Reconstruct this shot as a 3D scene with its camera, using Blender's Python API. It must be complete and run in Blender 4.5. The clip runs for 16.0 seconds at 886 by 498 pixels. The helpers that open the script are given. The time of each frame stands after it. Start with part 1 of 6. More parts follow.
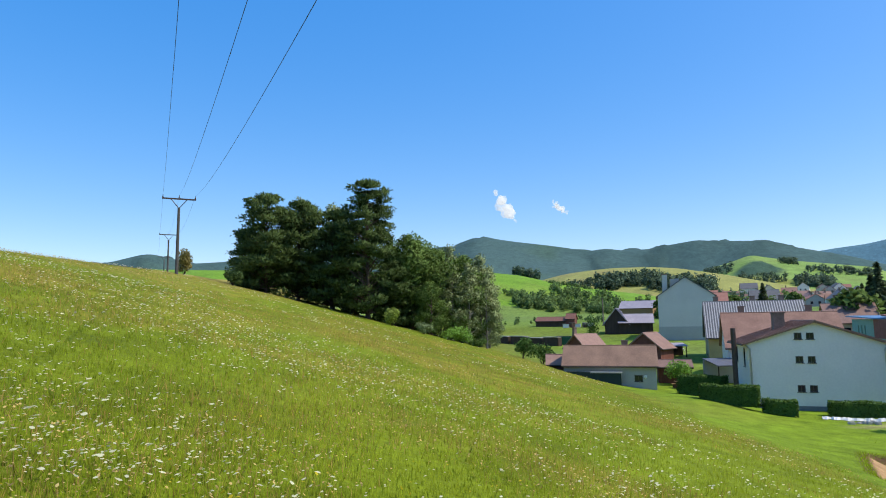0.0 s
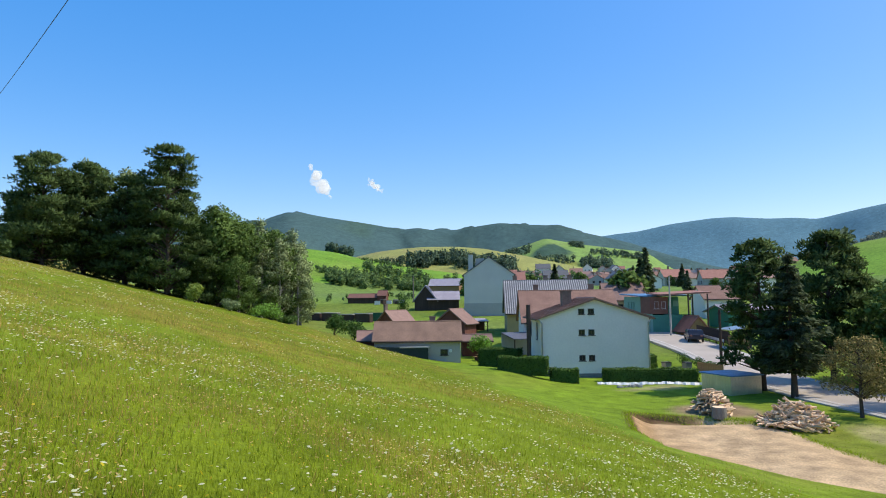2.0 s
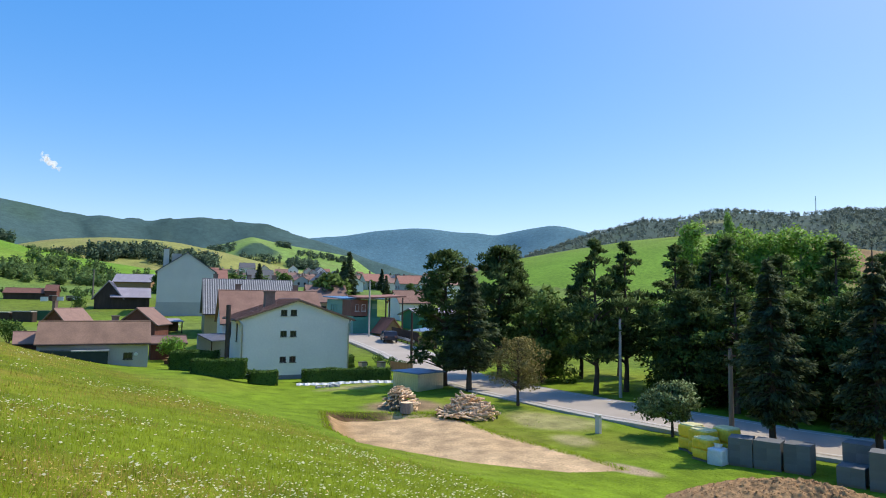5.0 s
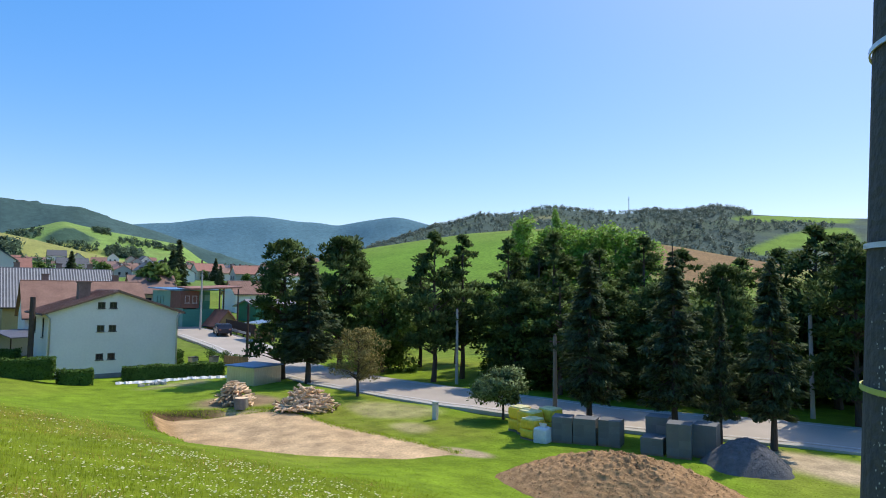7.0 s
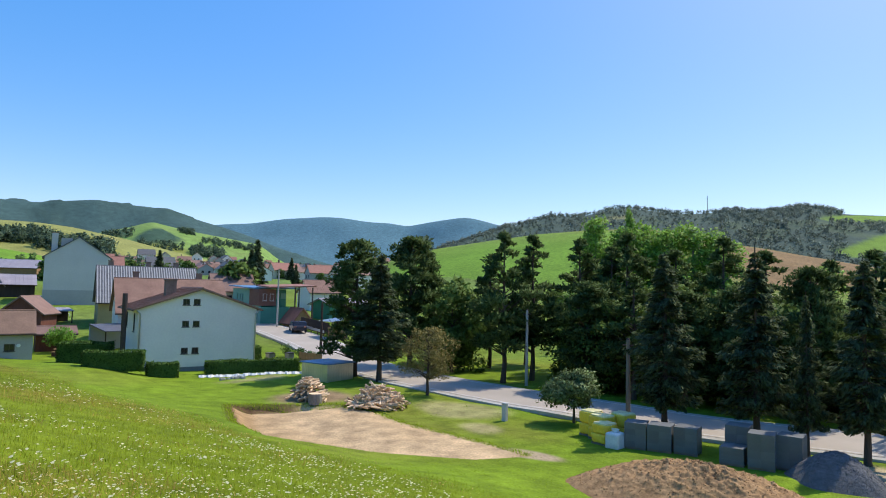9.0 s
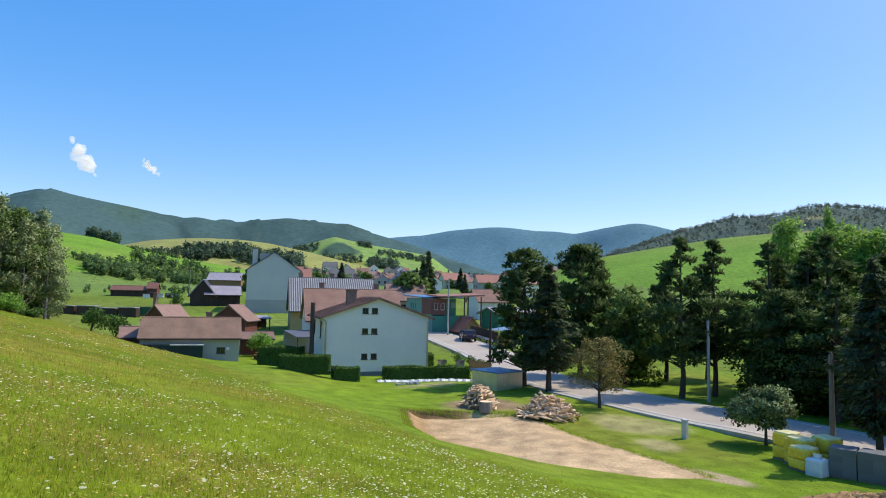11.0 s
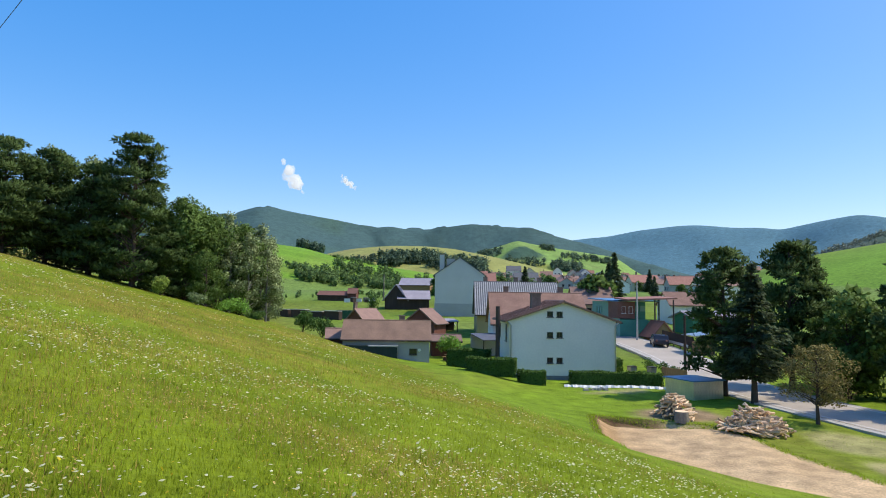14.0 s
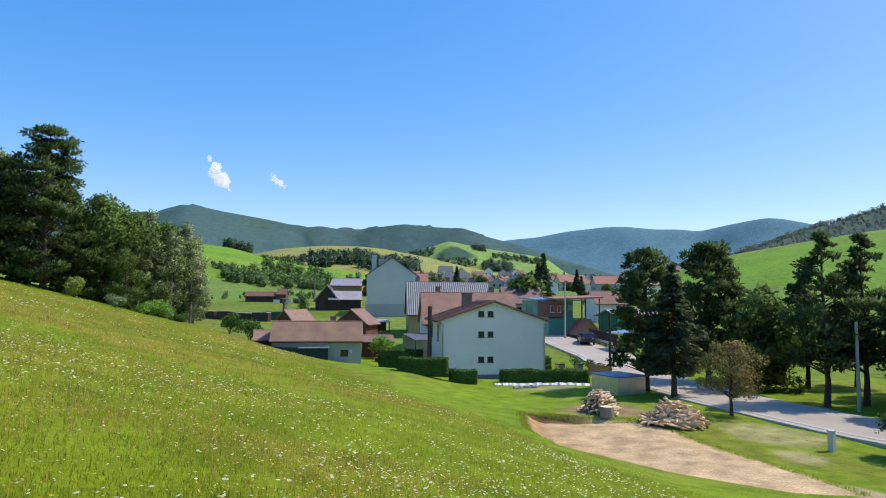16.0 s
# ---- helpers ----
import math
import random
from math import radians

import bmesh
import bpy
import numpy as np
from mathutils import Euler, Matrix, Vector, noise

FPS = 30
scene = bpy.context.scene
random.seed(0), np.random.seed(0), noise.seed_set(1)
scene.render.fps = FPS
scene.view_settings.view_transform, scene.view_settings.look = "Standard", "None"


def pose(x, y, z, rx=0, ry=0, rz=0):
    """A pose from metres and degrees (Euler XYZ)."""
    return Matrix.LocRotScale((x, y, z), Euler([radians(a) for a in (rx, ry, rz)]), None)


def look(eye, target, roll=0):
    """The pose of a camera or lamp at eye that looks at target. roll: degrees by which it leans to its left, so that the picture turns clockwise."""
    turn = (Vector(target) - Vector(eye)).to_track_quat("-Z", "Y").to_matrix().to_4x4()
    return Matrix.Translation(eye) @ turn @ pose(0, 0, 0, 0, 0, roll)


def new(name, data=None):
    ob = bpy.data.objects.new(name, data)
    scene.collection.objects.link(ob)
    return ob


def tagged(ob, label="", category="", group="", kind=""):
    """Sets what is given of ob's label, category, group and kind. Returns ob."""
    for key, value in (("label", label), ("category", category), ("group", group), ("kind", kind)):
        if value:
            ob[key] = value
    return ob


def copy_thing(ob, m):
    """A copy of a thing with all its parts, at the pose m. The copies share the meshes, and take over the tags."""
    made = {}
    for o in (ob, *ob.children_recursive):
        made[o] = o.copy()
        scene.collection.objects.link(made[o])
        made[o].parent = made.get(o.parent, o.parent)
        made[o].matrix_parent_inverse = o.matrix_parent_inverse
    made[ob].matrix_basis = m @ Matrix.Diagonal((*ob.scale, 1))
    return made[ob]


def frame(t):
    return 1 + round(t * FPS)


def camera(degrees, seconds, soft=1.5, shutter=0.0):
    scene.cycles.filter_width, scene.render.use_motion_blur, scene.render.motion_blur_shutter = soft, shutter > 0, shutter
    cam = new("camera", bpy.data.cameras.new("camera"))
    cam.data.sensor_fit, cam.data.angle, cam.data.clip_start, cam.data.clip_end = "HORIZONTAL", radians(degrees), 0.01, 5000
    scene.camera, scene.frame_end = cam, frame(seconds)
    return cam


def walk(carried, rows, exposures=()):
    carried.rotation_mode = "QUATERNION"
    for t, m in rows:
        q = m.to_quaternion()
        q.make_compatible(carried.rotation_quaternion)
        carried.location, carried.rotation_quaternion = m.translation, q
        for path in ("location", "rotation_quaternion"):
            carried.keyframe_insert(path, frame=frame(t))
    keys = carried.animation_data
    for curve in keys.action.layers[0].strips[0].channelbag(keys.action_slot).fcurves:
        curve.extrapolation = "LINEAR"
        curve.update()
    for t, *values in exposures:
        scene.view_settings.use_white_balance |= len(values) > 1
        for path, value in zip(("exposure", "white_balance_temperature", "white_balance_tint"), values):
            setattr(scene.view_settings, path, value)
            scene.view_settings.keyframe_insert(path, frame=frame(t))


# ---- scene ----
# A grassy hillside over a village in a wooded valley. z = 0 is the yard of the white house; the camera turns where it stands.
EYE = 6.9
cam = camera(69.7, 16.0, soft=1.0)
PATH = [
    (0.0, 96.75, 0.70, 0.14), (0.5, 96.77, 0.56, -2.27), (1.0, 96.21, -0.15, -5.85), (1.5, 95.81, 0.09, -11.04),
    (2.0, 94.48, 0.62, -16.58), (2.5, 94.54, 0.78, -20.70), (3.0, 94.64, 0.16, -25.05), (3.5, 95.12, -1.27, -30.28),
    (4.0, 95.22, -0.37, -34.36), (4.5, 94.84, -0.49, -38.62), (5.0, 94.63, -0.76, -42.70), (5.2, 94.50, -0.77, -44.58),
    (7.3, 93.86, -0.68, -58.02), (7.5, 93.80, -0.75, -58.45), (8.0, 93.74, -0.99, -57.64), (8.5, 93.62, -1.11, -54.35),
    (9.0, 93.91, -1.21, -50.63), (9.5, 94.25, -1.26, -46.71), (9.7, 94.32, -1.22, -45.13), (12.0, 94.38, -1.15, -29.59),
    (12.5, 94.39, -1.19, -26.91), (13.0, 94.40, -1.20, -24.11), (13.5, 94.48, -0.95, -21.58), (14.0, 94.46, -0.85, -19.24),
    (14.5, 94.45, -0.65, -19.71), (15.0, 94.53, -0.55, -21.70), (15.5, 94.55, -0.50, -23.55), (16.0, 94.55, -0.50, -25.33)]
walk(cam, [(t, pose(0, 0, EYE, rx, ry, rz)) for t, rx, ry, rz in PATH])

# ---- light ----
SUN_HEADING, SUN_HEIGHT = 102.0, 53.0
world = bpy.data.worlds.new("sky")
scene.world = world
world.use_nodes = True
wn = world.node_tree.nodes
sky = wn.new("ShaderNodeTexSky")
sky.sky_type, sky.sun_disc = "NISHITA", False
sky.sun_elevation, sky.sun_rotation = radians(SUN_HEIGHT), radians(SUN_HEADING)
sky.altitude, sky.air_density, sky.dust_density, sky.ozone_density = 500, 1.0, 1.2, 2.4
wn["Background"].inputs[1].default_value = 0.50
soft_sky = wn.new("ShaderNodeGamma")
soft_sky.inputs["Gamma"].default_value = 0.45
rich = wn.new("ShaderNodeHueSaturation")
rich.inputs["Saturation"].default_value = 2.35
rich.inputs["Hue"].default_value = 0.513
world.node_tree.links.new(sky.outputs[0], soft_sky.inputs["Color"])
world.node_tree.links.new(soft_sky.outputs[0], rich.inputs["Color"])
world.node_tree.links.new(rich.outputs[0], wn["Background"].inputs[0])
sun = new("sun", bpy.data.lights.new("sun", "SUN"))
sun.data.energy, sun.data.angle, sun.data.color = 4.1, radians(0.55), (1.0, 0.92, 0.78)
_h, _e = radians(SUN_HEADING), radians(SUN_HEIGHT)
sun.matrix_world = look((200 * math.sin(_h) * math.cos(_e), 200 * math.cos(_h) * math.cos(_e), 200 * math.sin(_e)), (0, 0, 0))
scene.view_settings.exposure = 0.0

# ---- materials ----
def mat(name, color, rough=0.8, metal=0.0, vary=0.25, scale=3.0, fine=40.0, bump=0.2, bump_scale=30.0, spread=0.0, leaf=0.0, spec=0.3, stretch=(1, 1, 1), tint=None, glow=0.45):
    """A procedural surface: two scales of variation over a base colour, fine relief, and where wanted a shift per object or per leaf."""
    m = bpy.data.materials.new(name)
    m.use_nodes = True
    nt = m.node_tree
    n, link = nt.nodes, nt.links.new
    p = n["Principled BSDF"]
    p.inputs["Roughness"].default_value = rough
    p.inputs["Metallic"].default_value = metal
    p.inputs["Specular IOR Level"].default_value = spec
    co = n.new("ShaderNodeTexCoord")
    mp = n.new("ShaderNodeMapping")
    mp.inputs["Scale"].default_value = stretch
    link(co.outputs["Object"], mp.inputs["Vector"])
    a, b = n.new("ShaderNodeTexNoise"), n.new("ShaderNodeTexNoise")
    a.inputs["Scale"].default_value, b.inputs["Scale"].default_value = scale, fine
    a.inputs["Detail"].default_value, b.inputs["Detail"].default_value = 5, 3
    link(mp.outputs[0], a.inputs["Vector"]), link(mp.outputs[0], b.inputs["Vector"])
    mul = n.new("ShaderNodeMath")
    mul.operation = "MULTIPLY_ADD"
    mul.inputs[1].default_value = 0.55
    half = n.new("ShaderNodeMath")
    half.operation = "MULTIPLY"
    half.inputs[1].default_value = 0.45
    link(b.outputs[0], half.inputs[0]), link(a.outputs[0], mul.inputs[0]), link(half.outputs[0], mul.inputs[2])
    ramp = n.new("ShaderNodeMapRange")
    ramp.inputs["From Min"].default_value, ramp.inputs["From Max"].default_value = 0.3, 0.7
    ramp.inputs["To Min"].default_value, ramp.inputs["To Max"].default_value = 1 - vary, 1 + vary
    link(mul.outputs[0], ramp.inputs["Value"])
    shade = ramp.outputs[0]
    if spread or leaf:
        src = n.new("ShaderNodeNewGeometry").outputs["Random Per Island"] if leaf else n.new("ShaderNodeObjectInfo").outputs["Random"]
        r2 = n.new("ShaderNodeMapRange")
        amount = leaf or spread
        r2.inputs["To Min"].default_value, r2.inputs["To Max"].default_value = 1 - amount, 1 + amount
        link(src, r2.inputs["Value"])
        t = n.new("ShaderNodeMath")
        t.operation = "MULTIPLY"
        link(shade, t.inputs[0]), link(r2.outputs[0], t.inputs[1])
        shade = t.outputs[0]
    base = n.new("ShaderNodeMix")
    base.data_type = "RGBA"
    base.inputs[6].default_value, base.inputs[7].default_value = (*color, 1), (*(tint or color), 1)
    link(a.outputs[0], base.inputs[0])
    col = n.new("ShaderNodeVectorMath")
    col.operation = "SCALE"
    link(base.outputs[2], col.inputs[0]), link(shade, col.inputs["Scale"])
    link(col.outputs[0], p.inputs["Base Color"])
    if bump:
        c = n.new("ShaderNodeTexNoise")
        c.inputs["Scale"].default_value, c.inputs["Detail"].default_value = bump_scale, 4
        link(mp.outputs[0], c.inputs["Vector"])
        bp = n.new("ShaderNodeBump")
        bp.inputs["Strength"].default_value, bp.inputs["Distance"].default_value = bump, 0.03
        link(c.outputs[0], bp.inputs["Height"]), link(bp.outputs[0], p.inputs["Normal"])
    if leaf:
        tr = n.new("ShaderNodeBsdfTranslucent")
        mx = n.new("ShaderNodeMixShader")
        mx.inputs[0].default_value = glow
        link(col.outputs[0], tr.inputs[0])
        link(p.outputs[0], mx.inputs[1]), link(tr.outputs[0], mx.inputs[2])
        link(mx.outputs[0], n["Material Output"].inputs[0])
    return m


def land_material():
    """The ground: colour from its cover, broken up at three scales."""
    m = bpy.data.materials.new("land")
    m.use_nodes = True
    nt = m.node_tree
    n, link = nt.nodes, nt.links.new
    p = n["Principled BSDF"]
    p.inputs["Roughness"].default_value, p.inputs["Specular IOR Level"].default_value = 0.95, 0.1
    at = n.new("ShaderNodeAttribute")
    at.attribute_name = "cover"
    co = n.new("ShaderNodeTexCoord")
    last = at.outputs["Color"]
    for scale, low, high in ((0.06, 0.85, 1.15), (0.9, 0.72, 1.28), (14.0, 0.76, 1.24)):
        t = n.new("ShaderNodeTexNoise")
        t.inputs["Scale"].default_value, t.inputs["Detail"].default_value = scale, 4
        r = n.new("ShaderNodeMapRange")
        r.inputs["From Min"].default_value, r.inputs["From Max"].default_value = 0.3, 0.7
        r.inputs["To Min"].default_value, r.inputs["To Max"].default_value = low, high
        s = n.new("ShaderNodeVectorMath")
        s.operation = "SCALE"
        link(co.outputs["Object"], t.inputs["Vector"]), link(t.outputs[0], r.inputs["Value"])
        link(last, s.inputs[0]), link(r.outputs[0], s.inputs["Scale"])
        last = s.outputs[0]
    link(last, p.inputs["Base Color"])
    b = n.new("ShaderNodeTexNoise")
    b.inputs["Scale"].default_value, b.inputs["Detail"].default_value = 5.0, 6
    bp = n.new("ShaderNodeBump")
    bp.inputs["Strength"].default_value, bp.inputs["Distance"].default_value = 0.5, 0.15
    link(co.outputs["Object"], b.inputs["Vector"]), link(b.outputs[0], bp.inputs["Height"]), link(bp.outputs[0], p.inputs["Normal"])
    return m


LAND = land_material()
PLASTER = mat("white_plaster", (0.83, 0.75, 0.68), 0.9, vary=0.07, scale=0.5, fine=6, bump=0.15, bump_scale=60)
# White plaster darkened for the tall house, whose front stands in shade.
PLASTER_SHADE = mat("shaded_pale_plaster", (0.62, 0.57, 0.52), 0.9, vary=0.08, scale=0.4, fine=5, bump=0.15, bump_scale=60)
PLASTER_GREY = mat("grey_plaster", (0.42, 0.39, 0.365), 0.9, vary=0.1, scale=0.7, fine=8, bump=0.15)
PLINTH = mat("concrete_plinth", (0.22, 0.22, 0.22), 0.9, vary=0.2, scale=1.5)
ROOF_BROWN = mat("brown_sheet_roof", (0.245, 0.13, 0.09), 0.75, vary=0.25, scale=0.9, fine=7, bump=0.4, bump_scale=8, tint=(0.285, 0.165, 0.12))
ROOF_SHED = mat("weathered_shed_roof", (0.235, 0.145, 0.10), 0.85, vary=0.3, scale=0.8, fine=9, bump=0.3, bump_scale=12)
ROOF_GREY = mat("grey_tile_roof", (0.13, 0.13, 0.135), 0.75, vary=0.3, scale=1.2, fine=6, bump=0.4, bump_scale=8)
ROOF_RED = mat("red_tile_roof", (0.32, 0.15, 0.11), 0.8, vary=0.25, scale=1.5, fine=8, spread=0.25, bump=0.3, bump_scale=8)
ROOF_PINK = mat("faded_red_roof", (0.27, 0.165, 0.13), 0.8, vary=0.2, scale=1.5, fine=8, spread=0.2, bump=0.3, bump_scale=8)
ROOF_DARK = mat("dark_sheet_roof", (0.12, 0.12, 0.14), 0.5, vary=0.25, scale=1.5, fine=8, bump=0.2)
SHEET_BLUE = mat("blue_sheet", (0.12, 0.25, 0.42), 0.45, vary=0.15, scale=1.0, fine=8, bump=0.1)
WOOD_DARK = mat("dark_wood", (0.07, 0.045, 0.035), 0.85, vary=0.35, scale=2, fine=18, stretch=(1, 1, 0.15))
WOOD_RED = mat("red_brown_boards", (0.16, 0.06, 0.045), 0.8, vary=0.3, scale=2, fine=18, stretch=(1, 1, 0.15))
WOOD_RAW = mat("split_wood", (0.72, 0.55, 0.36), 0.85, vary=0.35, scale=3, fine=25, spread=0.5, tint=(0.6, 0.4, 0.24))
WOOD_GREY = mat("weathered_wood", (0.2, 0.17, 0.14), 0.9, vary=0.3, scale=2, fine=20, stretch=(1, 1, 0.1))
WOOD_TAN = mat("tan_boards", (0.34, 0.2, 0.1), 0.8, vary=0.25, scale=2, fine=18)
GREEN_WALL = mat("green_render", (0.08, 0.25, 0.18), 0.85, vary=0.2, scale=0.6, fine=8)
GREEN_LIGHT = mat("pale_green_render", (0.2, 0.37, 0.3), 0.85, vary=0.12, scale=0.6, fine=8)
YELLOW_WALL = mat("ochre_render", (0.42, 0.33, 0.16), 0.85, vary=0.15, scale=0.7, fine=8)
BRICK = mat("brick_red_cladding", (0.2, 0.095, 0.07), 0.85, vary=0.25, scale=2, fine=16)
FRAME_DARK = mat("dark_window_frame", (0.05, 0.04, 0.04), 0.5, vary=0.1)
FRAME_WHITE = mat("white_window_frame", (0.75, 0.75, 0.73), 0.5, vary=0.05)
METAL_GREY = mat("galvanised_steel", (0.5, 0.49, 0.47), 0.33, 0.95, vary=0.15, scale=2, fine=20, bump=0.05)
METAL_DARK = mat("rusty_dark_steel", (0.08, 0.06, 0.055), 0.6, 0.4, vary=0.3)
BARK = mat("bark", (0.09, 0.065, 0.05), 0.95, vary=0.4, scale=3, fine=25, stretch=(1, 1, 0.2), bump=0.6, bump_scale=20)
BARK_GREY = mat("grey_bark", (0.22, 0.2, 0.17), 0.95, vary=0.4, scale=3, fine=25, stretch=(1, 1, 0.3), bump=0.5)
PINE = mat("pine_needles", (0.072, 0.118, 0.036), 0.7, vary=0.3, scale=0.5, fine=6, leaf=0.3, bump=0, spec=0.1, glow=0.3, tint=(0.105, 0.158, 0.05))
SPRUCE = mat("spruce_needles", (0.08, 0.112, 0.056), 0.7, vary=0.3, scale=0.5, fine=6, leaf=0.4, bump=0, spec=0.1, glow=0.35, tint=(0.115, 0.15, 0.075))
LEAF = mat("broad_leaves", (0.095, 0.16, 0.036), 0.65, vary=0.3, scale=0.5, fine=6, leaf=0.3, bump=0, spec=0.1, glow=0.25, tint=(0.14, 0.215, 0.05))
LEAF_BRIGHT = mat("poplar_leaves", (0.21, 0.37, 0.06), 0.6, vary=0.3, scale=0.5, fine=6, leaf=0.45, bump=0, glow=0.5, tint=(0.27, 0.46, 0.08))
HILL_LEAF = mat("hedgerow_leaves", (0.13, 0.21, 0.07), 0.7, vary=0.3, scale=0.05, fine=0.5, leaf=0.3, bump=0, spec=0.1, glow=0.4)
LEAF_GREY = mat("birch_leaves", (0.27, 0.33, 0.15), 0.65, vary=0.3, scale=0.5, fine=6, leaf=0.3, bump=0, spec=0.1, glow=0.25)
LEAF_OLIVE = mat("browning_leaves", (0.25, 0.25, 0.085), 0.7, vary=0.3, scale=0.7, fine=6, leaf=0.45, bump=0, spec=0.1, glow=0.3, tint=(0.29, 0.22, 0.085))
LEAF_SILVER = mat("pale_bush_leaves", (0.17, 0.24, 0.10), 0.5, vary=0.3, scale=1, fine=6, leaf=0.45, bump=0, spec=0.1, glow=0.25)
HEDGE = mat("hedge_leaves", (0.085, 0.155, 0.035), 0.7, vary=0.3, scale=1, fine=8, leaf=0.45, bump=0, spec=0.1, glow=0.25)
ASPHALT = mat("asphalt", (0.43, 0.37, 0.305), 0.85, vary=0.14, scale=0.35, fine=25, bump=0.2, bump_scale=80)
KERB = mat("pale_verge_concrete", (0.42, 0.40, 0.36), 0.9, vary=0.15, scale=1, fine=20)
EARTH = mat("brown_earth", (0.33, 0.185, 0.078), 0.95, vary=0.45, scale=2.5, fine=14, bump=0.5, bump_scale=12, tint=(0.39, 0.235, 0.11))
GRAVEL = mat("grey_gravel", (0.13, 0.125, 0.125), 0.95, vary=0.35, scale=5, fine=50, bump=0.8, bump_scale=40)
BLOCK = mat("grey_concrete_block", (0.15, 0.155, 0.155), 0.6, vary=0.15, scale=2, fine=25, spread=0.12)
WRAP_YELLOW = mat("yellow_wrap", (0.90, 0.56, 0.03), 0.4, vary=0.2, scale=2, fine=12, spread=0.12, tint=(0.88, 0.59, 0.07))
WRAP_WHITE = mat("white_sack", (0.7, 0.7, 0.68), 0.5, vary=0.12, scale=3, fine=14)
POLE_CONCRETE = mat("weathered_concrete", (0.10, 0.095, 0.09), 0.9, vary=0.3, scale=3, fine=45, bump=0.4, bump_scale=50, tint=(0.075, 0.072, 0.068))
BAND_STEEL = mat("steel_band", (0.62, 0.63, 0.65), 0.4, 0.5, vary=0.1)
BAND_YELLOW = mat("yellow_green_band", (0.5, 0.52, 0.12), 0.6, vary=0.15)
WIRE = mat("wire", (0.05, 0.05, 0.055), 0.5, 0.5, vary=0.05, bump=0)
CAR_PAINT = mat("dark_car_paint", (0.03, 0.035, 0.05), 0.25, vary=0.05, bump=0)
RUBBER = mat("tyre_rubber", (0.02, 0.02, 0.02), 0.9)
STONE_WHITE = mat("pale_marker", (0.55, 0.54, 0.5), 0.9, vary=0.12)


def glass_material(name, color, rough):
    m = bpy.data.materials.new(name)
    m.use_nodes = True
    p = m.node_tree.nodes["Principled BSDF"]
    p.inputs["Base Color"].default_value, p.inputs["Roughness"].default_value = (*color, 1), rough
    p.inputs["Specular IOR Level"].default_value = 0.6
    return m


ROOF_VIOLET = mat("pale_violet_sheet_roof", (0.36, 0.32, 0.35), 0.6, vary=0.2, scale=1.0, fine=8, bump=0.2)
SHED_METAL = mat("dull_galvanised_sheet", (0.78, 0.73, 0.58), 0.35, 0.7, vary=0.2, scale=1.2, fine=12, bump=0.1, bump_scale=6)
CHIMNEY = mat("sooty_brick", (0.24, 0.165, 0.125), 0.9, vary=0.3, scale=2, fine=14)
SEAM_PALE = mat("pale_roof_seam", (0.42, 0.41, 0.40), 0.6, vary=0.15)
GLASS = glass_material("dark_glass", (0.02, 0.022, 0.025), 0.08)


# ---- mesh helpers ----
def mesh_of(name, verts, faces, material, smooth=False, normals=None):
    """A mesh from arrays: verts (n, 3) and faces (m, 3) or (m, 4)."""
    verts, faces = np.asarray(verts, dtype=np.float32), np.asarray(faces, dtype=np.int32)
    me = bpy.data.meshes.new(name)
    k = faces.shape[1]
    me.vertices.add(len(verts))
    me.vertices.foreach_set("co", verts.ravel())
    me.loops.add(faces.size)
    me.loops.foreach_set("vertex_index", faces.ravel())
    me.polygons.add(len(faces))
    me.polygons.foreach_set("loop_start", np.arange(0, faces.size, k, dtype=np.int32))
    if smooth:
        me.polygons.foreach_set("use_smooth", np.ones(len(faces), dtype=bool))
    me.update(calc_edges=True)
    me.validate()
    if normals is not None:
        me.polygons.foreach_set("use_smooth", np.ones(len(faces), dtype=bool))
        me.normals_split_custom_set_from_vertices(normals.tolist())
    me.materials.append(material)
    return me


def faced(verts, faces, normals):
    """Triangles wound so that each one faces along its first corner's normal."""
    a, b, c = (verts[faces[:, k]] for k in range(3))
    back = (np.cross(b - a, c - a) * normals[faces[:, 0]]).sum(1) < 0
    out = faces.copy()
    out[back] = faces[back][:, ::-1]
    return out


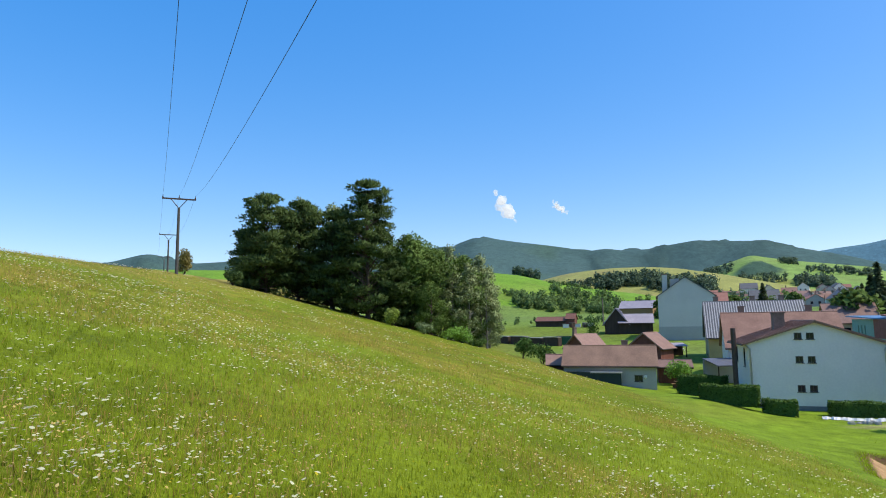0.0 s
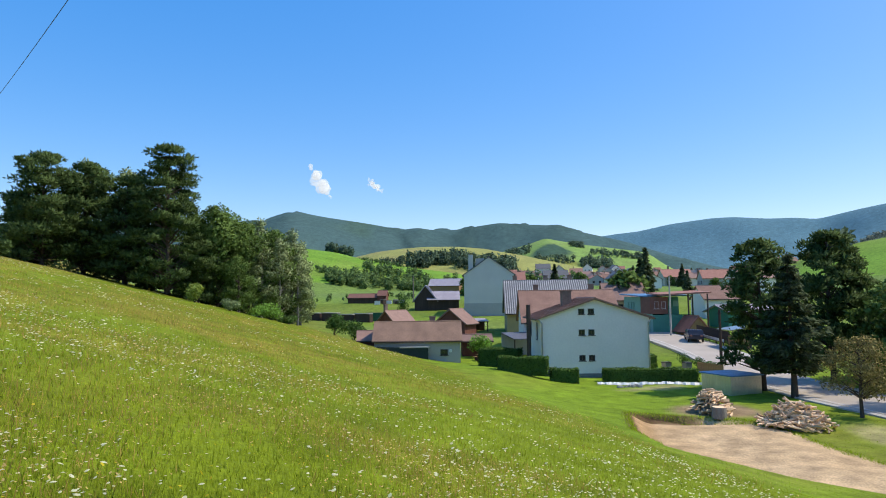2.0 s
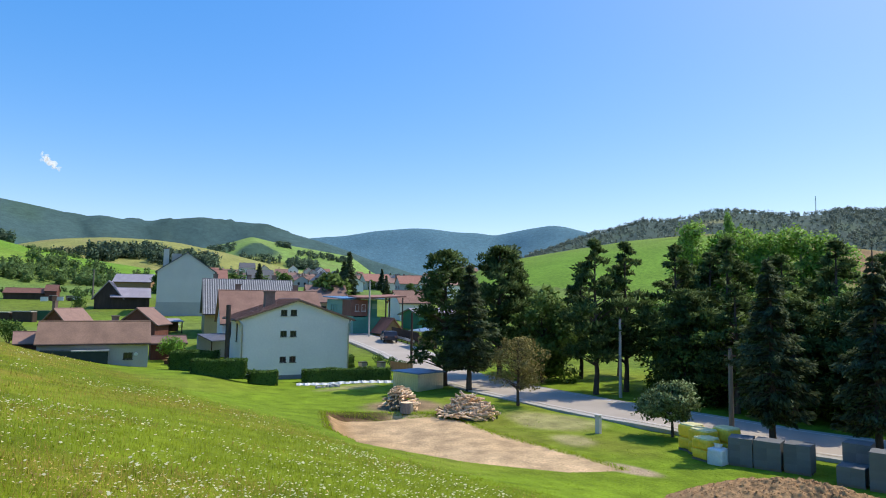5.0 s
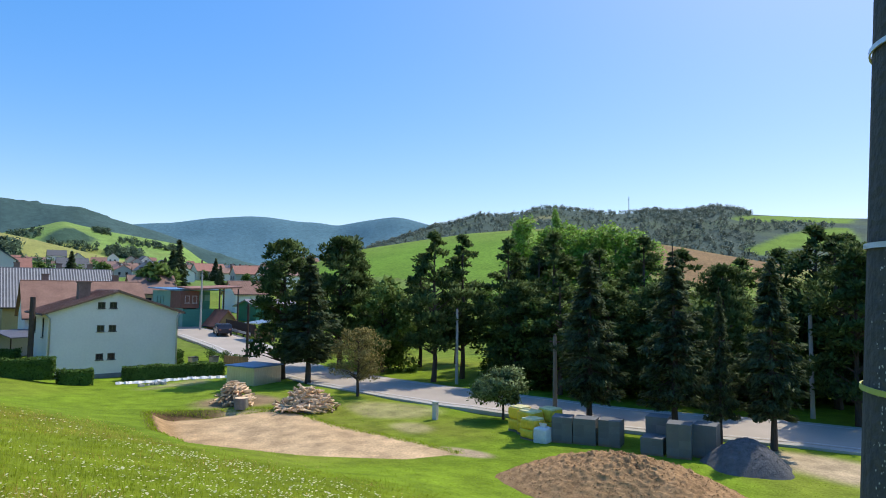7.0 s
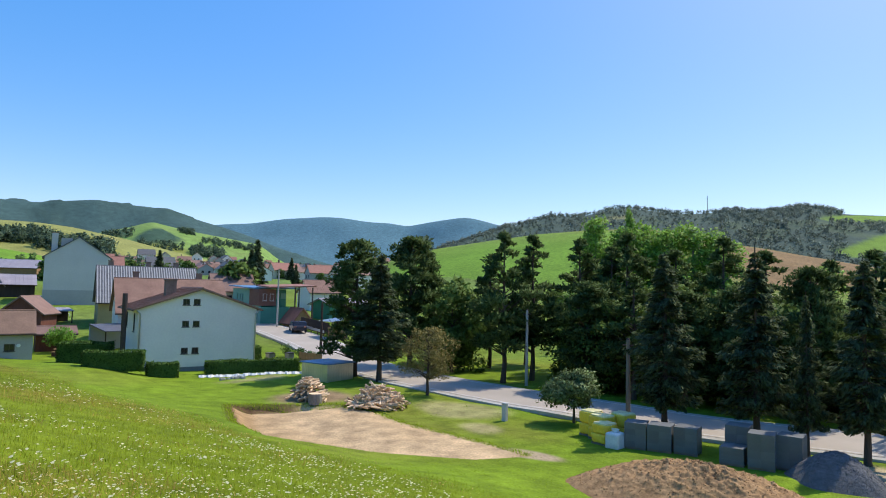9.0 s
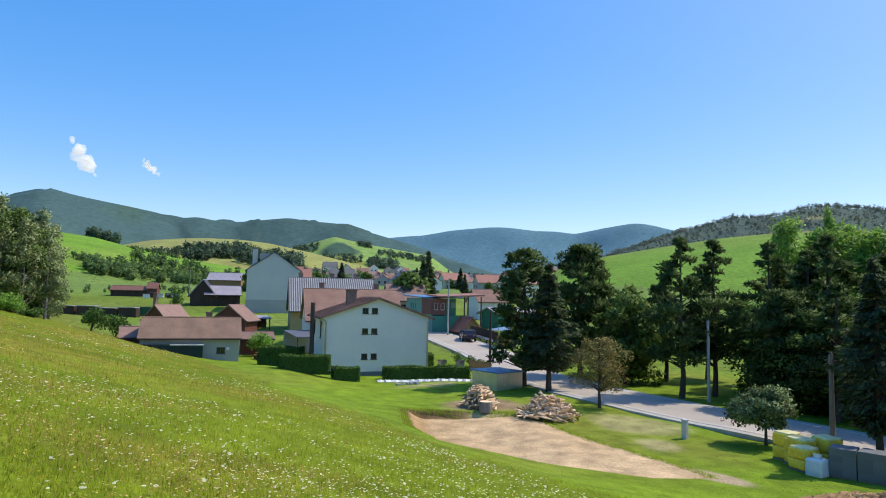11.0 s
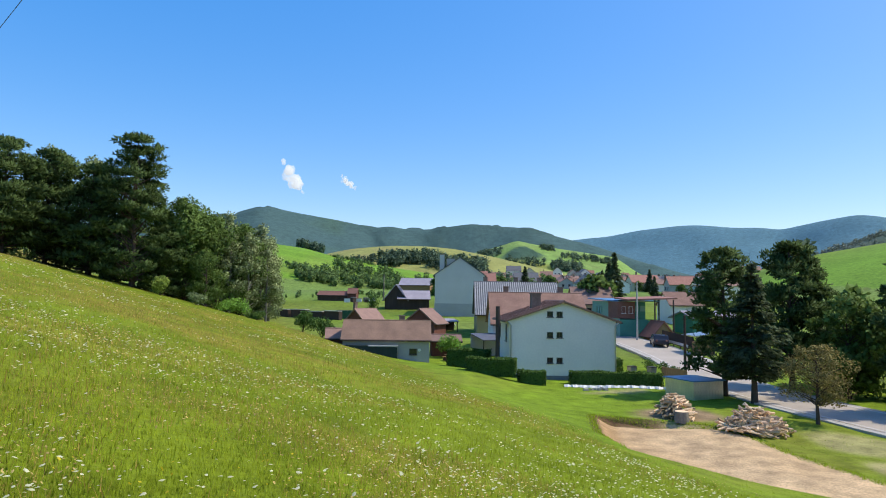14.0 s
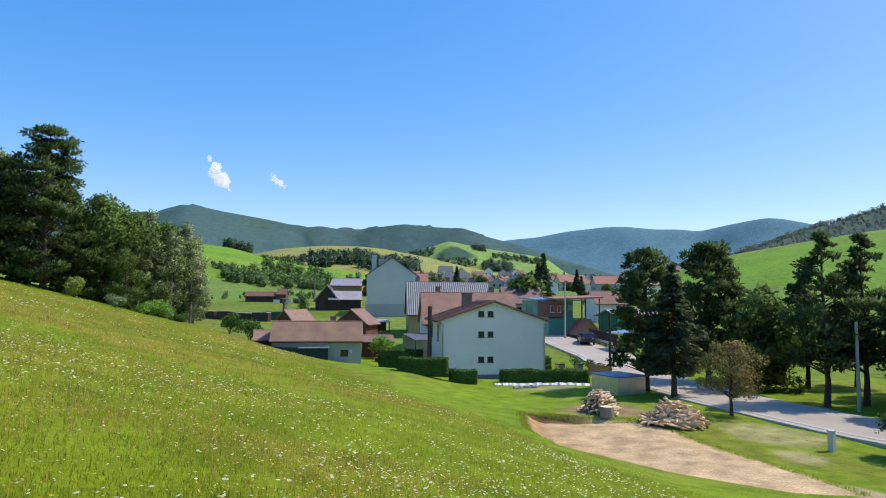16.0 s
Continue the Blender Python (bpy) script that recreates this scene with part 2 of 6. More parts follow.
class Shape:
    """Collects verts and faces for one mesh."""

    def __init__(self):
        self.v, self.f = [], []

    def add(self, verts, faces):
        k = len(self.v)
        self.v += [tuple(p) for p in verts]
        self.f += [tuple(i + k for i in f) for f in faces]
        return self

    def box(self, x0, y0, z0, x1, y1, z1, m=None):
        c = [Vector((x, y, z)) for z in (z0, z1) for x, y in ((x0, y0), (x1, y0), (x1, y1), (x0, y1))]
        if m:
            c = [m @ p for p in c]
        return self.add(c, [(3, 2, 1, 0), (4, 5, 6, 7), (0, 1, 5, 4), (1, 2, 6, 5), (2, 3, 7, 6), (3, 0, 4, 7)])

    def prism(self, poly, way):
        """A polygon of 3D points drawn out by the vector way."""
        n = len(poly)
        a = [Vector(p) for p in poly]
        b = [p + Vector(way) for p in a]
        return self.add(a + b, [tuple(reversed(range(n))), tuple(range(n, 2 * n))] + [(i, (i + 1) % n, n + (i + 1) % n, n + i) for i in range(n)])

    def rod(self, p, q, r0, r1=None, n=8):
        p, q = Vector(p), Vector(q)
        r1 = r0 if r1 is None else r1
        d = (q - p).normalized()
        a = d.orthogonal().normalized()
        b = d.cross(a)
        ring = [(math.cos(2 * math.pi * i / n), math.sin(2 * math.pi * i / n)) for i in range(n)]
        return self.add([p + (a * c + b * s) * r0 for c, s in ring] + [q + (a * c + b * s) * r1 for c, s in ring],
                        [(i, (i + 1) % n, n + (i + 1) % n, n + i) for i in range(n)] + [tuple(reversed(range(n))), tuple(range(n, 2 * n))])

    def mesh(self, name, material, bevel=0.0, smooth=False, weld=False):
        me = bpy.data.meshes.new(name)
        me.from_pydata(self.v, [], self.f)
        me.update()
        bm = bmesh.new()
        bm.from_mesh(me)
        if weld:
            bmesh.ops.remove_doubles(bm, verts=bm.verts, dist=0.0005)
        bmesh.ops.recalc_face_normals(bm, faces=bm.faces)
        if bevel:
            bmesh.ops.bevel(bm, geom=list(bm.edges), offset=bevel, segments=2, affect="EDGES", clamp_overlap=True)
        if smooth:
            for f in bm.faces:
                f.smooth = True
        bm.to_mesh(me)
        bm.free()
        me.materials.append(material)
        return me


def part(name, shape, material, parent=None, label="", bevel=0.0, smooth=False, at=None, weld=False):
    """Links a shape (or a ready mesh) as one object under a thing or a part."""
    me = shape if isinstance(shape, bpy.types.Mesh) else shape.mesh(name, material, bevel, smooth, weld)
    ob = new(name, me)
    ob.parent = parent
    if at is not None:
        ob.matrix_local = at if isinstance(at, Matrix) else Matrix.Translation(at)
    return tagged(ob, label) if label else ob


def thing(name, m, label, category, group=""):
    """An Empty at the base of a thing."""
    ob = new(name)
    ob.empty_display_size = 0.3
    ob.matrix_world = m
    return tagged(ob, label, category, group)


# ---- ground ----
def smooth01(x, a, b):
    t = np.clip((x - a) / (b - a), 0, 1)
    return t * t * (3 - 2 * t)


def soft_max(a, b, k):
    return np.logaddexp(a * k, b * k) / k


def value_noise(x, y, size, seed):
    """Smooth noise in -1..1 over the plan, with cells of that size."""
    def hashed(i, j):
        h = (i * 374761393 + j * 668265263 + seed * 974634777) & 0xFFFFFFFF
        h = ((h ^ (h >> 13)) * 1274126177) & 0xFFFFFFFF
        return ((h ^ (h >> 16)) & 0xFFFF) / 32767.5 - 1
    u, v = np.asarray(x) / size, np.asarray(y) / size
    i, j = np.floor(u).astype(np.int64), np.floor(v).astype(np.int64)
    a, b = u - i, v - j
    a, b = a * a * (3 - 2 * a), b * b * (3 - 2 * b)
    return (hashed(i, j) * (1 - a) + hashed(i + 1, j) * a) * (1 - b) + (hashed(i, j + 1) * (1 - a) + hashed(i + 1, j + 1) * a) * b


# The hills round the valley: distance and half-depth of the crest, then bearing and the crest's rise in degrees.
HILLS = {
    "mountain": (2700, 1100, (-60, 5.0), (-40, 5.4), (-28, 5.2), (-25.4, 6.0), (-24.5, 6.0), (-21.9, 5.3), (-19.4, 5.5), (-8, 6.4), (0.6, 6.85), (2.7, 7.6), (3.4, 7.74), (4.6, 7.6), (6.2, 7.32), (9.2, 6.9), (11, 6.6), (12.8, 6.22), (14.4, 6.44), (15.6, 6.2), (17.9, 6.2), (20.3, 6.57), (21.9, 6.78), (23.4, 6.57), (26, 6.46), (27.4, 6.2), (29.1, 5.72), (30.5, 5.36), (33, 4.7), (36, 3.6), (40, 2.4), (46, 1.2), (60, 1)),
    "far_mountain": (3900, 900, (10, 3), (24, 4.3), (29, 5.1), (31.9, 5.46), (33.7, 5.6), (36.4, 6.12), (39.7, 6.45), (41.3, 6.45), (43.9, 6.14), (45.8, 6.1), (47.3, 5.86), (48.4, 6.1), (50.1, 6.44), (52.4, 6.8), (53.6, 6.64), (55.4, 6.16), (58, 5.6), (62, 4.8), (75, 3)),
    "scrub_ridge": (950, 420, (38, 0.40), (44, 2.00), (49.5, 3.70), (54, 5.20), (56.3, 6.0), (57.6, 6.25), (59.2, 6.65), (60.5, 7.05), (61.8, 6.9), (63.3, 7.05), (65.5, 7.6), (67, 7.6), (69.5, 7.3), (70.6, 7.05), (73, 7.05), (75.2, 7.2), (76.6, 6.95), (78.4, 7.1), (80.3, 7.32), (81.8, 7.05), (82.7, 6.65), (85.3, 6.4), (89.3, 6.03), (110, 4.70), (150, 2.70)),
    "field_hill": (390, 210, (40, 0.5), (46, 2.9), (49.7, 3.98), (54.8, 4.85), (59.2, 5.5), (63.6, 5.87), (67.6, 5.98), (71.4, 5.6), (74.4, 4.7), (77.6, 4.15), (80.6, 3.5), (83.5, 2.9), (90, 1.5), (110, 0)),
    "green_slope": (430, 200, (-60, 4.6), (-15, 4.9), (3.8, 4.68), (7, 4.3), (9, 3.78), (10.8, 3.42), (13.1, 3.0), (14.7, 2.75), (16.7, 2.5), (20, 1.9), (25, 1.2), (32, 0.8)),
    "stubble_hill": (720, 240, (0, 2.0), (5, 2.9), (9, 3.87), (10.8, 4.3), (13.1, 4.57), (14.9, 4.7), (17.8, 4.7), (20.3, 4.48), (22.6, 4.03), (23.4, 3.9), (26, 3.3), (30, 2.4), (36, 1.4)),
    "patched_hill": (1350, 480, (14, 2.2), (20, 3.4), (22.4, 4.28), (24.1, 4.7), (25.9, 5.35), (26.6, 5.1), (27.7, 4.9), (29.1, 4.63), (30.9, 4.37), (32.6, 4.1), (34.3, 3.84), (35, 3.4), (36, 2.6), (38, 1.6), (46, 1.0))}
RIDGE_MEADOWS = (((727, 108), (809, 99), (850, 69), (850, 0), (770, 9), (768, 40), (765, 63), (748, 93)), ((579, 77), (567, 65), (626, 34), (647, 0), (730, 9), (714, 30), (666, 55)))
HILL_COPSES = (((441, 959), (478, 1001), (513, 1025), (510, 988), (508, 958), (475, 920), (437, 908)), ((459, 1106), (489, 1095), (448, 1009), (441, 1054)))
PIT = ((21.0, 33.0), (17.3, 26.6), (16.2, 22.5), (18.6, 19.5), (21.5, 16.0), (23.9, 14.7), (24.6, 18.6), (25.0, 22.5), (26.3, 26.8), (26.2, 29.2), (24.8, 30.6))


def inside(x, y, poly, soft):
    """1 inside a convex-ish outline, easing to 0 over soft metres outside."""
    hit = np.zeros(np.shape(x), bool)
    near = np.full(np.shape(x), 1e9)
    n = len(poly)
    for i in range(n):
        (ax, ay), (bx, by) = poly[i], poly[(i + 1) % n]
        cross = ((ay > y) != (by > y)) & (x < (bx - ax) * (y - ay) / (by - ay + 1e-9) + ax)
        hit ^= cross
        t = np.clip(((x - ax) * (bx - ax) + (y - ay) * (by - ay)) / ((bx - ax) ** 2 + (by - ay) ** 2), 0, 1)
        near = np.minimum(near, np.hypot(x - ax - t * (bx - ax), y - ay - t * (by - ay)))
    return np.where(hit, 1.0, np.clip(1 - near / soft, 0, 1)), np.where(hit, near, -near)


def valley(x, y):
    v = 0.4226 * x + 0.9063 * y
    return 0.06 * np.clip(v - 60, 0, 140) + 0.033 * np.clip(v - 200, 0, 1200)


def slope(x, y):
    """The meadow: it falls to the right and flattens at its brow."""
    cap = np.maximum(4.4 + 0.055 * y, 3.4)
    z = 5.25 - np.logaddexp(1.3 * 0.27 * x, -1.3 * cap) / 1.3
    fade = smooth01(y, 84, 125) * smooth01(x, -45, -8)
    return z * (1 - fade) + fade * (z - 7.0)


BEARINGS = np.arange(-180, 180.1, 0.2)
CRESTS, SWELL = {}, {}
for _name, (_r, _w, *_crest) in HILLS.items():
    _line = np.interp(BEARINGS, [c[0] for c in _crest], [c[1] for c in _crest])
    _bell = np.exp(-0.5 * (np.arange(-12, 13) * 0.2 / 0.35) ** 2)
    CRESTS[_name] = np.convolve(np.pad(_line, 12, "edge"), _bell / _bell.sum(), "valid")
    _s = np.linspace(-0.8, 0, 200)
    SWELL[_name] = (np.exp(-1.1 * _s * _s) / (1 + _s * _w / _r)).max()    # the near flank stands a little above the crest itself


def hill(name, h, r):
    r0, w = HILLS[name][:2]
    e = np.interp(h, BEARINGS, CRESTS[name])
    top = EYE + np.tan(np.radians(e)) * r0 / SWELL[name]
    s = (r - r0) / w
    if name in ("mountain", "far_mountain"):
        front = smooth01(s, -1.3, -0.9) * (1 - smooth01(s, -0.5, -0.22))
        arc = np.radians(h) * r0
        top = top - front * (55 * (1 + value_noise(arc + 0.35 * r, r * 0.25, 300.0, 71)) + 22 * (1 + value_noise(arc - 0.2 * r, r * 0.4, 130.0, 72)))
    return np.where(s < 0, top * np.exp(-1.1 * s * s) - 6 * s * s, top * np.exp(-0.25 * s * s))


def ground(x, y):
    """Height of the ground, for arrays or numbers."""
    x, y = np.asarray(x, float), np.asarray(y, float)
    h, r = np.degrees(np.arctan2(x, y)), np.hypot(x, y)
    z = soft_max(slope(x, y), valley(x, y), 2.0)
    z = z + 0.8 * np.exp(-((x - 19.5) / 3.5) ** 2 - ((y - 49) / 6.5) ** 2)
    z = z + 0.05 * value_noise(x, y, 3.1, 1) + 0.12 * value_noise(x, y, 11, 2) * smooth01(r, 4, 12)
    bank = (x - 21.0) * 0.866 - (y - 33.0) * 0.5
    amount = inside(x, y, PIT, 0.22)[0] * smooth01(bank, -0.3, 1.3) if r.min() < 60 else 0.0
    z = z * (1 - amount) + amount * np.minimum(z, -0.38 + 0.34 * smooth01((x - 21.2) * 0.841 - (y - 33.4) * 0.538, 2.5, 8.0) + 0.035 * value_noise(x, y, 1.3, 3) + 0.02 * value_noise(x, y, 0.4, 4))
    far = smooth01(r, 110, 200)
    for name in HILLS if far.max() > 0 else ():
        z = np.where(far > 0, np.maximum(z, far * hill(name, h, r) + (1 - far) * z), z)
    return z


def height(x, y):
    return float(ground(np.array([x]), np.array([y]))[0])


ROAD = [(39.5, -60), (38.2, -25), (37.2, 0), (35.9, 11), (36.2, 21), (37.4, 31), (40.2, 41), (45.5, 53), (49.5, 65), (52.5, 78), (56, 92), (61, 112), (70, 140), (90, 190), (125, 260)]


def road_mid(n=4):
    """The road's middle line as a smooth run of points."""
    out = []
    for i in range(1, len(ROAD) - 2):
        p0, p1, p2, p3 = (Vector(p) for p in ROAD[i - 1:i + 3])
        for k in range(n):
            t = k / n
            out.append(0.5 * (2 * p1 + (p2 - p0) * t + (2 * p0 - 5 * p1 + 4 * p2 - p3) * t * t + (3 * p1 - p0 - 3 * p2 + p3) * t ** 3))
    return out


def cover(x, y, z):
    """The land's colour by what grows on it, with haze tinted into far woods."""
    h, r = np.degrees(np.arctan2(x, y)), np.hypot(x, y)
    n1, n2, n3 = value_noise(x, y, 2.3, 11), value_noise(x, y, 9.0, 12), value_noise(x, y, 31.0, 13)
    big = value_noise(x, y, 150.0, 14) + 0.5 * value_noise(x, y, 60.0, 15)
    c = np.empty((len(x), 3))
    c[:] = (0.15, 0.195, 0.010)
    def lay(mask, color):
        c[:] = c * (1 - mask[:, None]) + np.array(color) * mask[:, None]
    lay(np.clip(0.5 * n1 + 0.6 * n2 + 0.1, 0, 1) * 0.8, (0.25, 0.20, 0.03))
    lay(smooth01(-x, 10, 30) * smooth01(r, 20, 50) * 0.75, (0.34, 0.26, 0.07))
    yard = smooth01(x, 12.5, 16.5) * (r < 130)
    lay(yard, (0.165, 0.245, 0.016))
    lay(yard * np.clip(n2 + 0.3 * n1 - 0.1, 0, 1) * 0.6, (0.2, 0.19, 0.035))
    # bare earth: the pit and trodden ground by the road
    amount, deep = inside(x, y, PIT, 0.25)
    lay(amount, (0.55, 0.375, 0.2))
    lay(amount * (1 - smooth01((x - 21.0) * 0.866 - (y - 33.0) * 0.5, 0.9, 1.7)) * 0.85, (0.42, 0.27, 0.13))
    lay(amount * smooth01(n2, 0.0, 0.5) * 0.4, (0.64, 0.47, 0.28))
    lay(amount * np.clip(n1, 0, 1) * 0.4, (0.43, 0.28, 0.14))
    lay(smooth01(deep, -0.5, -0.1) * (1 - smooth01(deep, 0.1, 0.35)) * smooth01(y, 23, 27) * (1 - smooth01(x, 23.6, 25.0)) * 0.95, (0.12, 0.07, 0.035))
    for px, py, sx, sy, k in ((23.9, 14.6, 0.7, 1.6, 1.0), (30.2, 23.5, 2.2, 3.0, 0.45), (27.3, 19.5, 1.3, 1.6, 0.5), (30.6, 1.0, 2.6, 4.5, 0.95), (27.0, 32.4, 3.0, 2.2, 0.0), (29, 42.0, 3.4, 0.9, 0.5)):
        d = np.hypot((x - px) / sx, (y - py) / sy) + 0.35 * n1
        lay((1 - smooth01(d, 0.6, 1.2)) * (k or 0.95) * (1 - amount), (0.46, 0.35, 0.22) if k else (0.27, 0.185, 0.11))
    # gardens and the village floor
    town = smooth01(r, 62, 80) * smooth01(h, 2, 8) * (r < 400)
    lay(town * (0.55 + 0.3 * n2), (0.15, 0.21, 0.045))
    # hills
    far = smooth01(r, 150, 210)
    tops = np.array([hill(name, h, r) for name in HILLS])
    which = np.argmax(tops, 0)
    names = list(HILLS)
    open_floor = far * (valley(x, y) + 4 > tops.max(0))
    lay(far, (0.15, 0.225, 0.05))
    lay(far * np.clip(n3, 0, 1) * 0.4, (0.2, 0.22, 0.06))
    # Forest green, paled and blued to stand for distance haze.
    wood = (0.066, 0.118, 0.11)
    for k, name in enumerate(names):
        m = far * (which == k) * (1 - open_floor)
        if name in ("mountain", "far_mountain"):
            # Haze is mixed into both mountains' colours, bluest on the far one.
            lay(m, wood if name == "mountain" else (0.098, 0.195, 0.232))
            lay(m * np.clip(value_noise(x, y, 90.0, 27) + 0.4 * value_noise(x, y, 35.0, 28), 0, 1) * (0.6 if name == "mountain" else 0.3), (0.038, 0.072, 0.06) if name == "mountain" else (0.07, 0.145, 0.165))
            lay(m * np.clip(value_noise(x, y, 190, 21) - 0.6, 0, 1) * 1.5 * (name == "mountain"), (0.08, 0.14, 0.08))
        if name == "scrub_ridge":
            grown = smooth01(0.6 * value_noise(x, y, 45, 22) + 0.5 * value_noise(x, y, 17, 23) + 0.35, -0.1, 0.25)
            # Ridge ground greyed towards the haze, as its scrub is.
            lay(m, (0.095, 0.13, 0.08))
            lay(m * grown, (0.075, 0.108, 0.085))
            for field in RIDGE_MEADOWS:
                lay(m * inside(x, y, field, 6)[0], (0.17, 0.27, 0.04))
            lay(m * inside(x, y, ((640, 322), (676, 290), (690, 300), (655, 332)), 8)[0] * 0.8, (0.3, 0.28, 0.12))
        if name == "field_hill":
            lay(m, (0.15, 0.27, 0.03))
            lay(m * smooth01(r + 14 * n3, 270, 350) * 0.8, (0.19, 0.25, 0.045))
            lay(m * smooth01(h + 3 * n3, 58, 66) * smooth01(r + 18 * n3, 285, 345), (0.21, 0.19, 0.055))
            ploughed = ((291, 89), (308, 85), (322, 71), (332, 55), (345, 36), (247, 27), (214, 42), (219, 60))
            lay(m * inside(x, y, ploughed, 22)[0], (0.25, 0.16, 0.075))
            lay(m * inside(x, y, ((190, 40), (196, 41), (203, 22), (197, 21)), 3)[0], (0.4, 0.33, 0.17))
        if name == "green_slope":
            lay(m, (0.155, 0.285, 0.028))
            lay(m * smooth01(n3 + 0.5 * n2, 0.1, 0.8) * 0.45, (0.2, 0.24, 0.05))
        if name == "stubble_hill":
            lay(m, (0.28, 0.285, 0.085))
            lay(m * smooth01(n3, 0.2, 0.7) * 0.5, (0.3, 0.24, 0.1))
        if name == "patched_hill":
            lay(m, (0.20, 0.31, 0.075))
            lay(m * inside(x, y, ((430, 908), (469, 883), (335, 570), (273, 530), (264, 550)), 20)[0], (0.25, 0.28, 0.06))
            lay(m * np.clip(n3, 0, 1) * 0.35, (0.25, 0.25, 0.09))
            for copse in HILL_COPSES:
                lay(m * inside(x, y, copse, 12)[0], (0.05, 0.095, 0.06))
    return c


def build_ground():
    heads = np.concatenate([np.arange(-180, -46, 4.0), np.arange(-46, 102, 0.32), np.arange(102, 180, 4.0)])
    rings = [0.4]
    while rings[-1] < 4900:
        rings.append(rings[-1] * (1.017 if rings[-1] > 150 else 1.019 if rings[-1] > 45 else 1.0055 if rings[-1] > 17 else 1.012 if rings[-1] > 10 else 1.04) + 0.02)
    rings = np.array(rings)
    H, R = np.meshgrid(np.radians(heads), rings)
    x, y = (R * np.sin(H)).ravel(), (R * np.cos(H)).ravel()
    z = ground(x, y)
    r = R.ravel()
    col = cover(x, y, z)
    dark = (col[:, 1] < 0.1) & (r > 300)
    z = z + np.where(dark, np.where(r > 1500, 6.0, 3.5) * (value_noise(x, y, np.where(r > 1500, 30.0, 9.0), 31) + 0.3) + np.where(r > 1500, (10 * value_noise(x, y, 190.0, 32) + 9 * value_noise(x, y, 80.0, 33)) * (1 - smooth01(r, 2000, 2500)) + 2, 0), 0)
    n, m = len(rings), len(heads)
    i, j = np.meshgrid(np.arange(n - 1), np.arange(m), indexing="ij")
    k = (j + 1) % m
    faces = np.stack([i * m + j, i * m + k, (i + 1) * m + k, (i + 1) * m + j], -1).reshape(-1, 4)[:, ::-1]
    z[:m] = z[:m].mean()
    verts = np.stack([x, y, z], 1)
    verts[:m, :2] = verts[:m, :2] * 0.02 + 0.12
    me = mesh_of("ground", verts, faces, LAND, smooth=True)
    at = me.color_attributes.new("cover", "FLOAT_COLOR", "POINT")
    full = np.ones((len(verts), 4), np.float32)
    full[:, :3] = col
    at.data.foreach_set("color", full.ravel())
    return tagged(new("ground", me), "flowering hillside meadow, mown yards and far wooded hills", "ground", kind="structure")


build_ground()


def build_road():
    mid = road_mid(6)
    road, kerb, edge = Shape(), Shape(), Shape()
    n = len(mid)
    side = []
    for i in range(n):
        d = (mid[min(i + 1, n - 1)] - mid[max(i - 1, 0)]).normalized()
        side.append(Vector((d.y, -d.x)))
    def strip(a, b, lift, thick):
        v, f = [], []
        for p, s in zip(mid, side):
            zc = max(height(*(p + s * q)) for q in (-2.8, 0, 2.8)) + lift
            for q in (a, b):
                v.append((p.x + s.x * q, p.y + s.y * q, zc))
            for q in (a, b):
                v.append((p.x + s.x * q, p.y + s.y * q, zc - thick))
        for i in range(n - 1):
            o, u = 4 * i, 4 * i + 4
            f += [(o, o + 1, u + 1, u), (o + 2, u + 2, u + 3, o + 3), (o, u, u + 2, o + 2), (o + 1, o + 3, u + 3, u + 1)]
        return Shape().add(v, f)
    ob = new("road", strip(-2.75, 2.75, 0.10, 0.6).mesh("road", ASPHALT))
    tagged(ob, "worn pale grey asphalt village road", "road", kind="structure")
    for a, b, nm in ((-3.35, -2.752, "pale concrete strip along the road"), (2.752, 3.2, "pale concrete strip along the road")):
        k = new("verge_strip", strip(a, b, 0.085, 0.5).mesh("verge_strip", KERB))
        tagged(k, nm, "kerb", kind="structure")
    for a in (-2.5, 2.4):
        k = new("edge_line", strip(a, a + 0.1, 0.104, 0.02).mesh("edge_line", PAINT))
        tagged(k, "faded white painted road edge line", "road marking", kind="structure")


PAINT = mat("road_paint", (0.6, 0.6, 0.58), 0.8, vary=0.2, scale=2)
build_road()


# ---- trees ----
def leaf_cards(centres, sizes, rng, flat=0.0, long=1.0, dirs=None, broad=0.55):
    """Small bent leaf-clump faces round the given centres: verts and triangles."""
    n = len(centres)
    a = rng.normal(size=(n, 3)) if dirs is None else dirs + 0.35 * rng.normal(size=(n, 3))
    a /= np.linalg.norm(a, axis=1)[:, None]
    b = rng.normal(size=(n, 3))
    b[:, 2] *= 1 - flat
    b -= a * (a * b).sum(1)[:, None]
    b /= np.linalg.norm(b, axis=1)[:, None] + 1e-9
    c = np.cross(a, b)
    s = sizes[:, None]
    v = np.stack([centres - a * s * long, centres + b * s * broad - c * s * 0.12, centres + a * s * long, centres - b * s * broad - c * s * 0.12], 1).reshape(-1, 3)
    k = np.arange(n)[:, None] * 4
    f = np.concatenate([k + [0, 1, 2], k + [0, 2, 3]], 1).reshape(-1, 3)
    return v, f


def trunk_shape(hgt, r, rng, lean=0.008, top=1.0):
    s = Shape()
    p, steps = Vector((0, 0, -0.3)), 7
    for i in range(steps):
        t0, t1 = i / steps, (i + 1) / steps
        q = Vector((rng.normal() * lean * hgt * 0.4, rng.normal() * lean * hgt * 0.4, hgt * top * t1))
        s.rod(p, q, r * (1.25 if i == 0 else 1 - 0.85 * t0), r * (1 - 0.85 * t1), 8)
        p = q
    return s


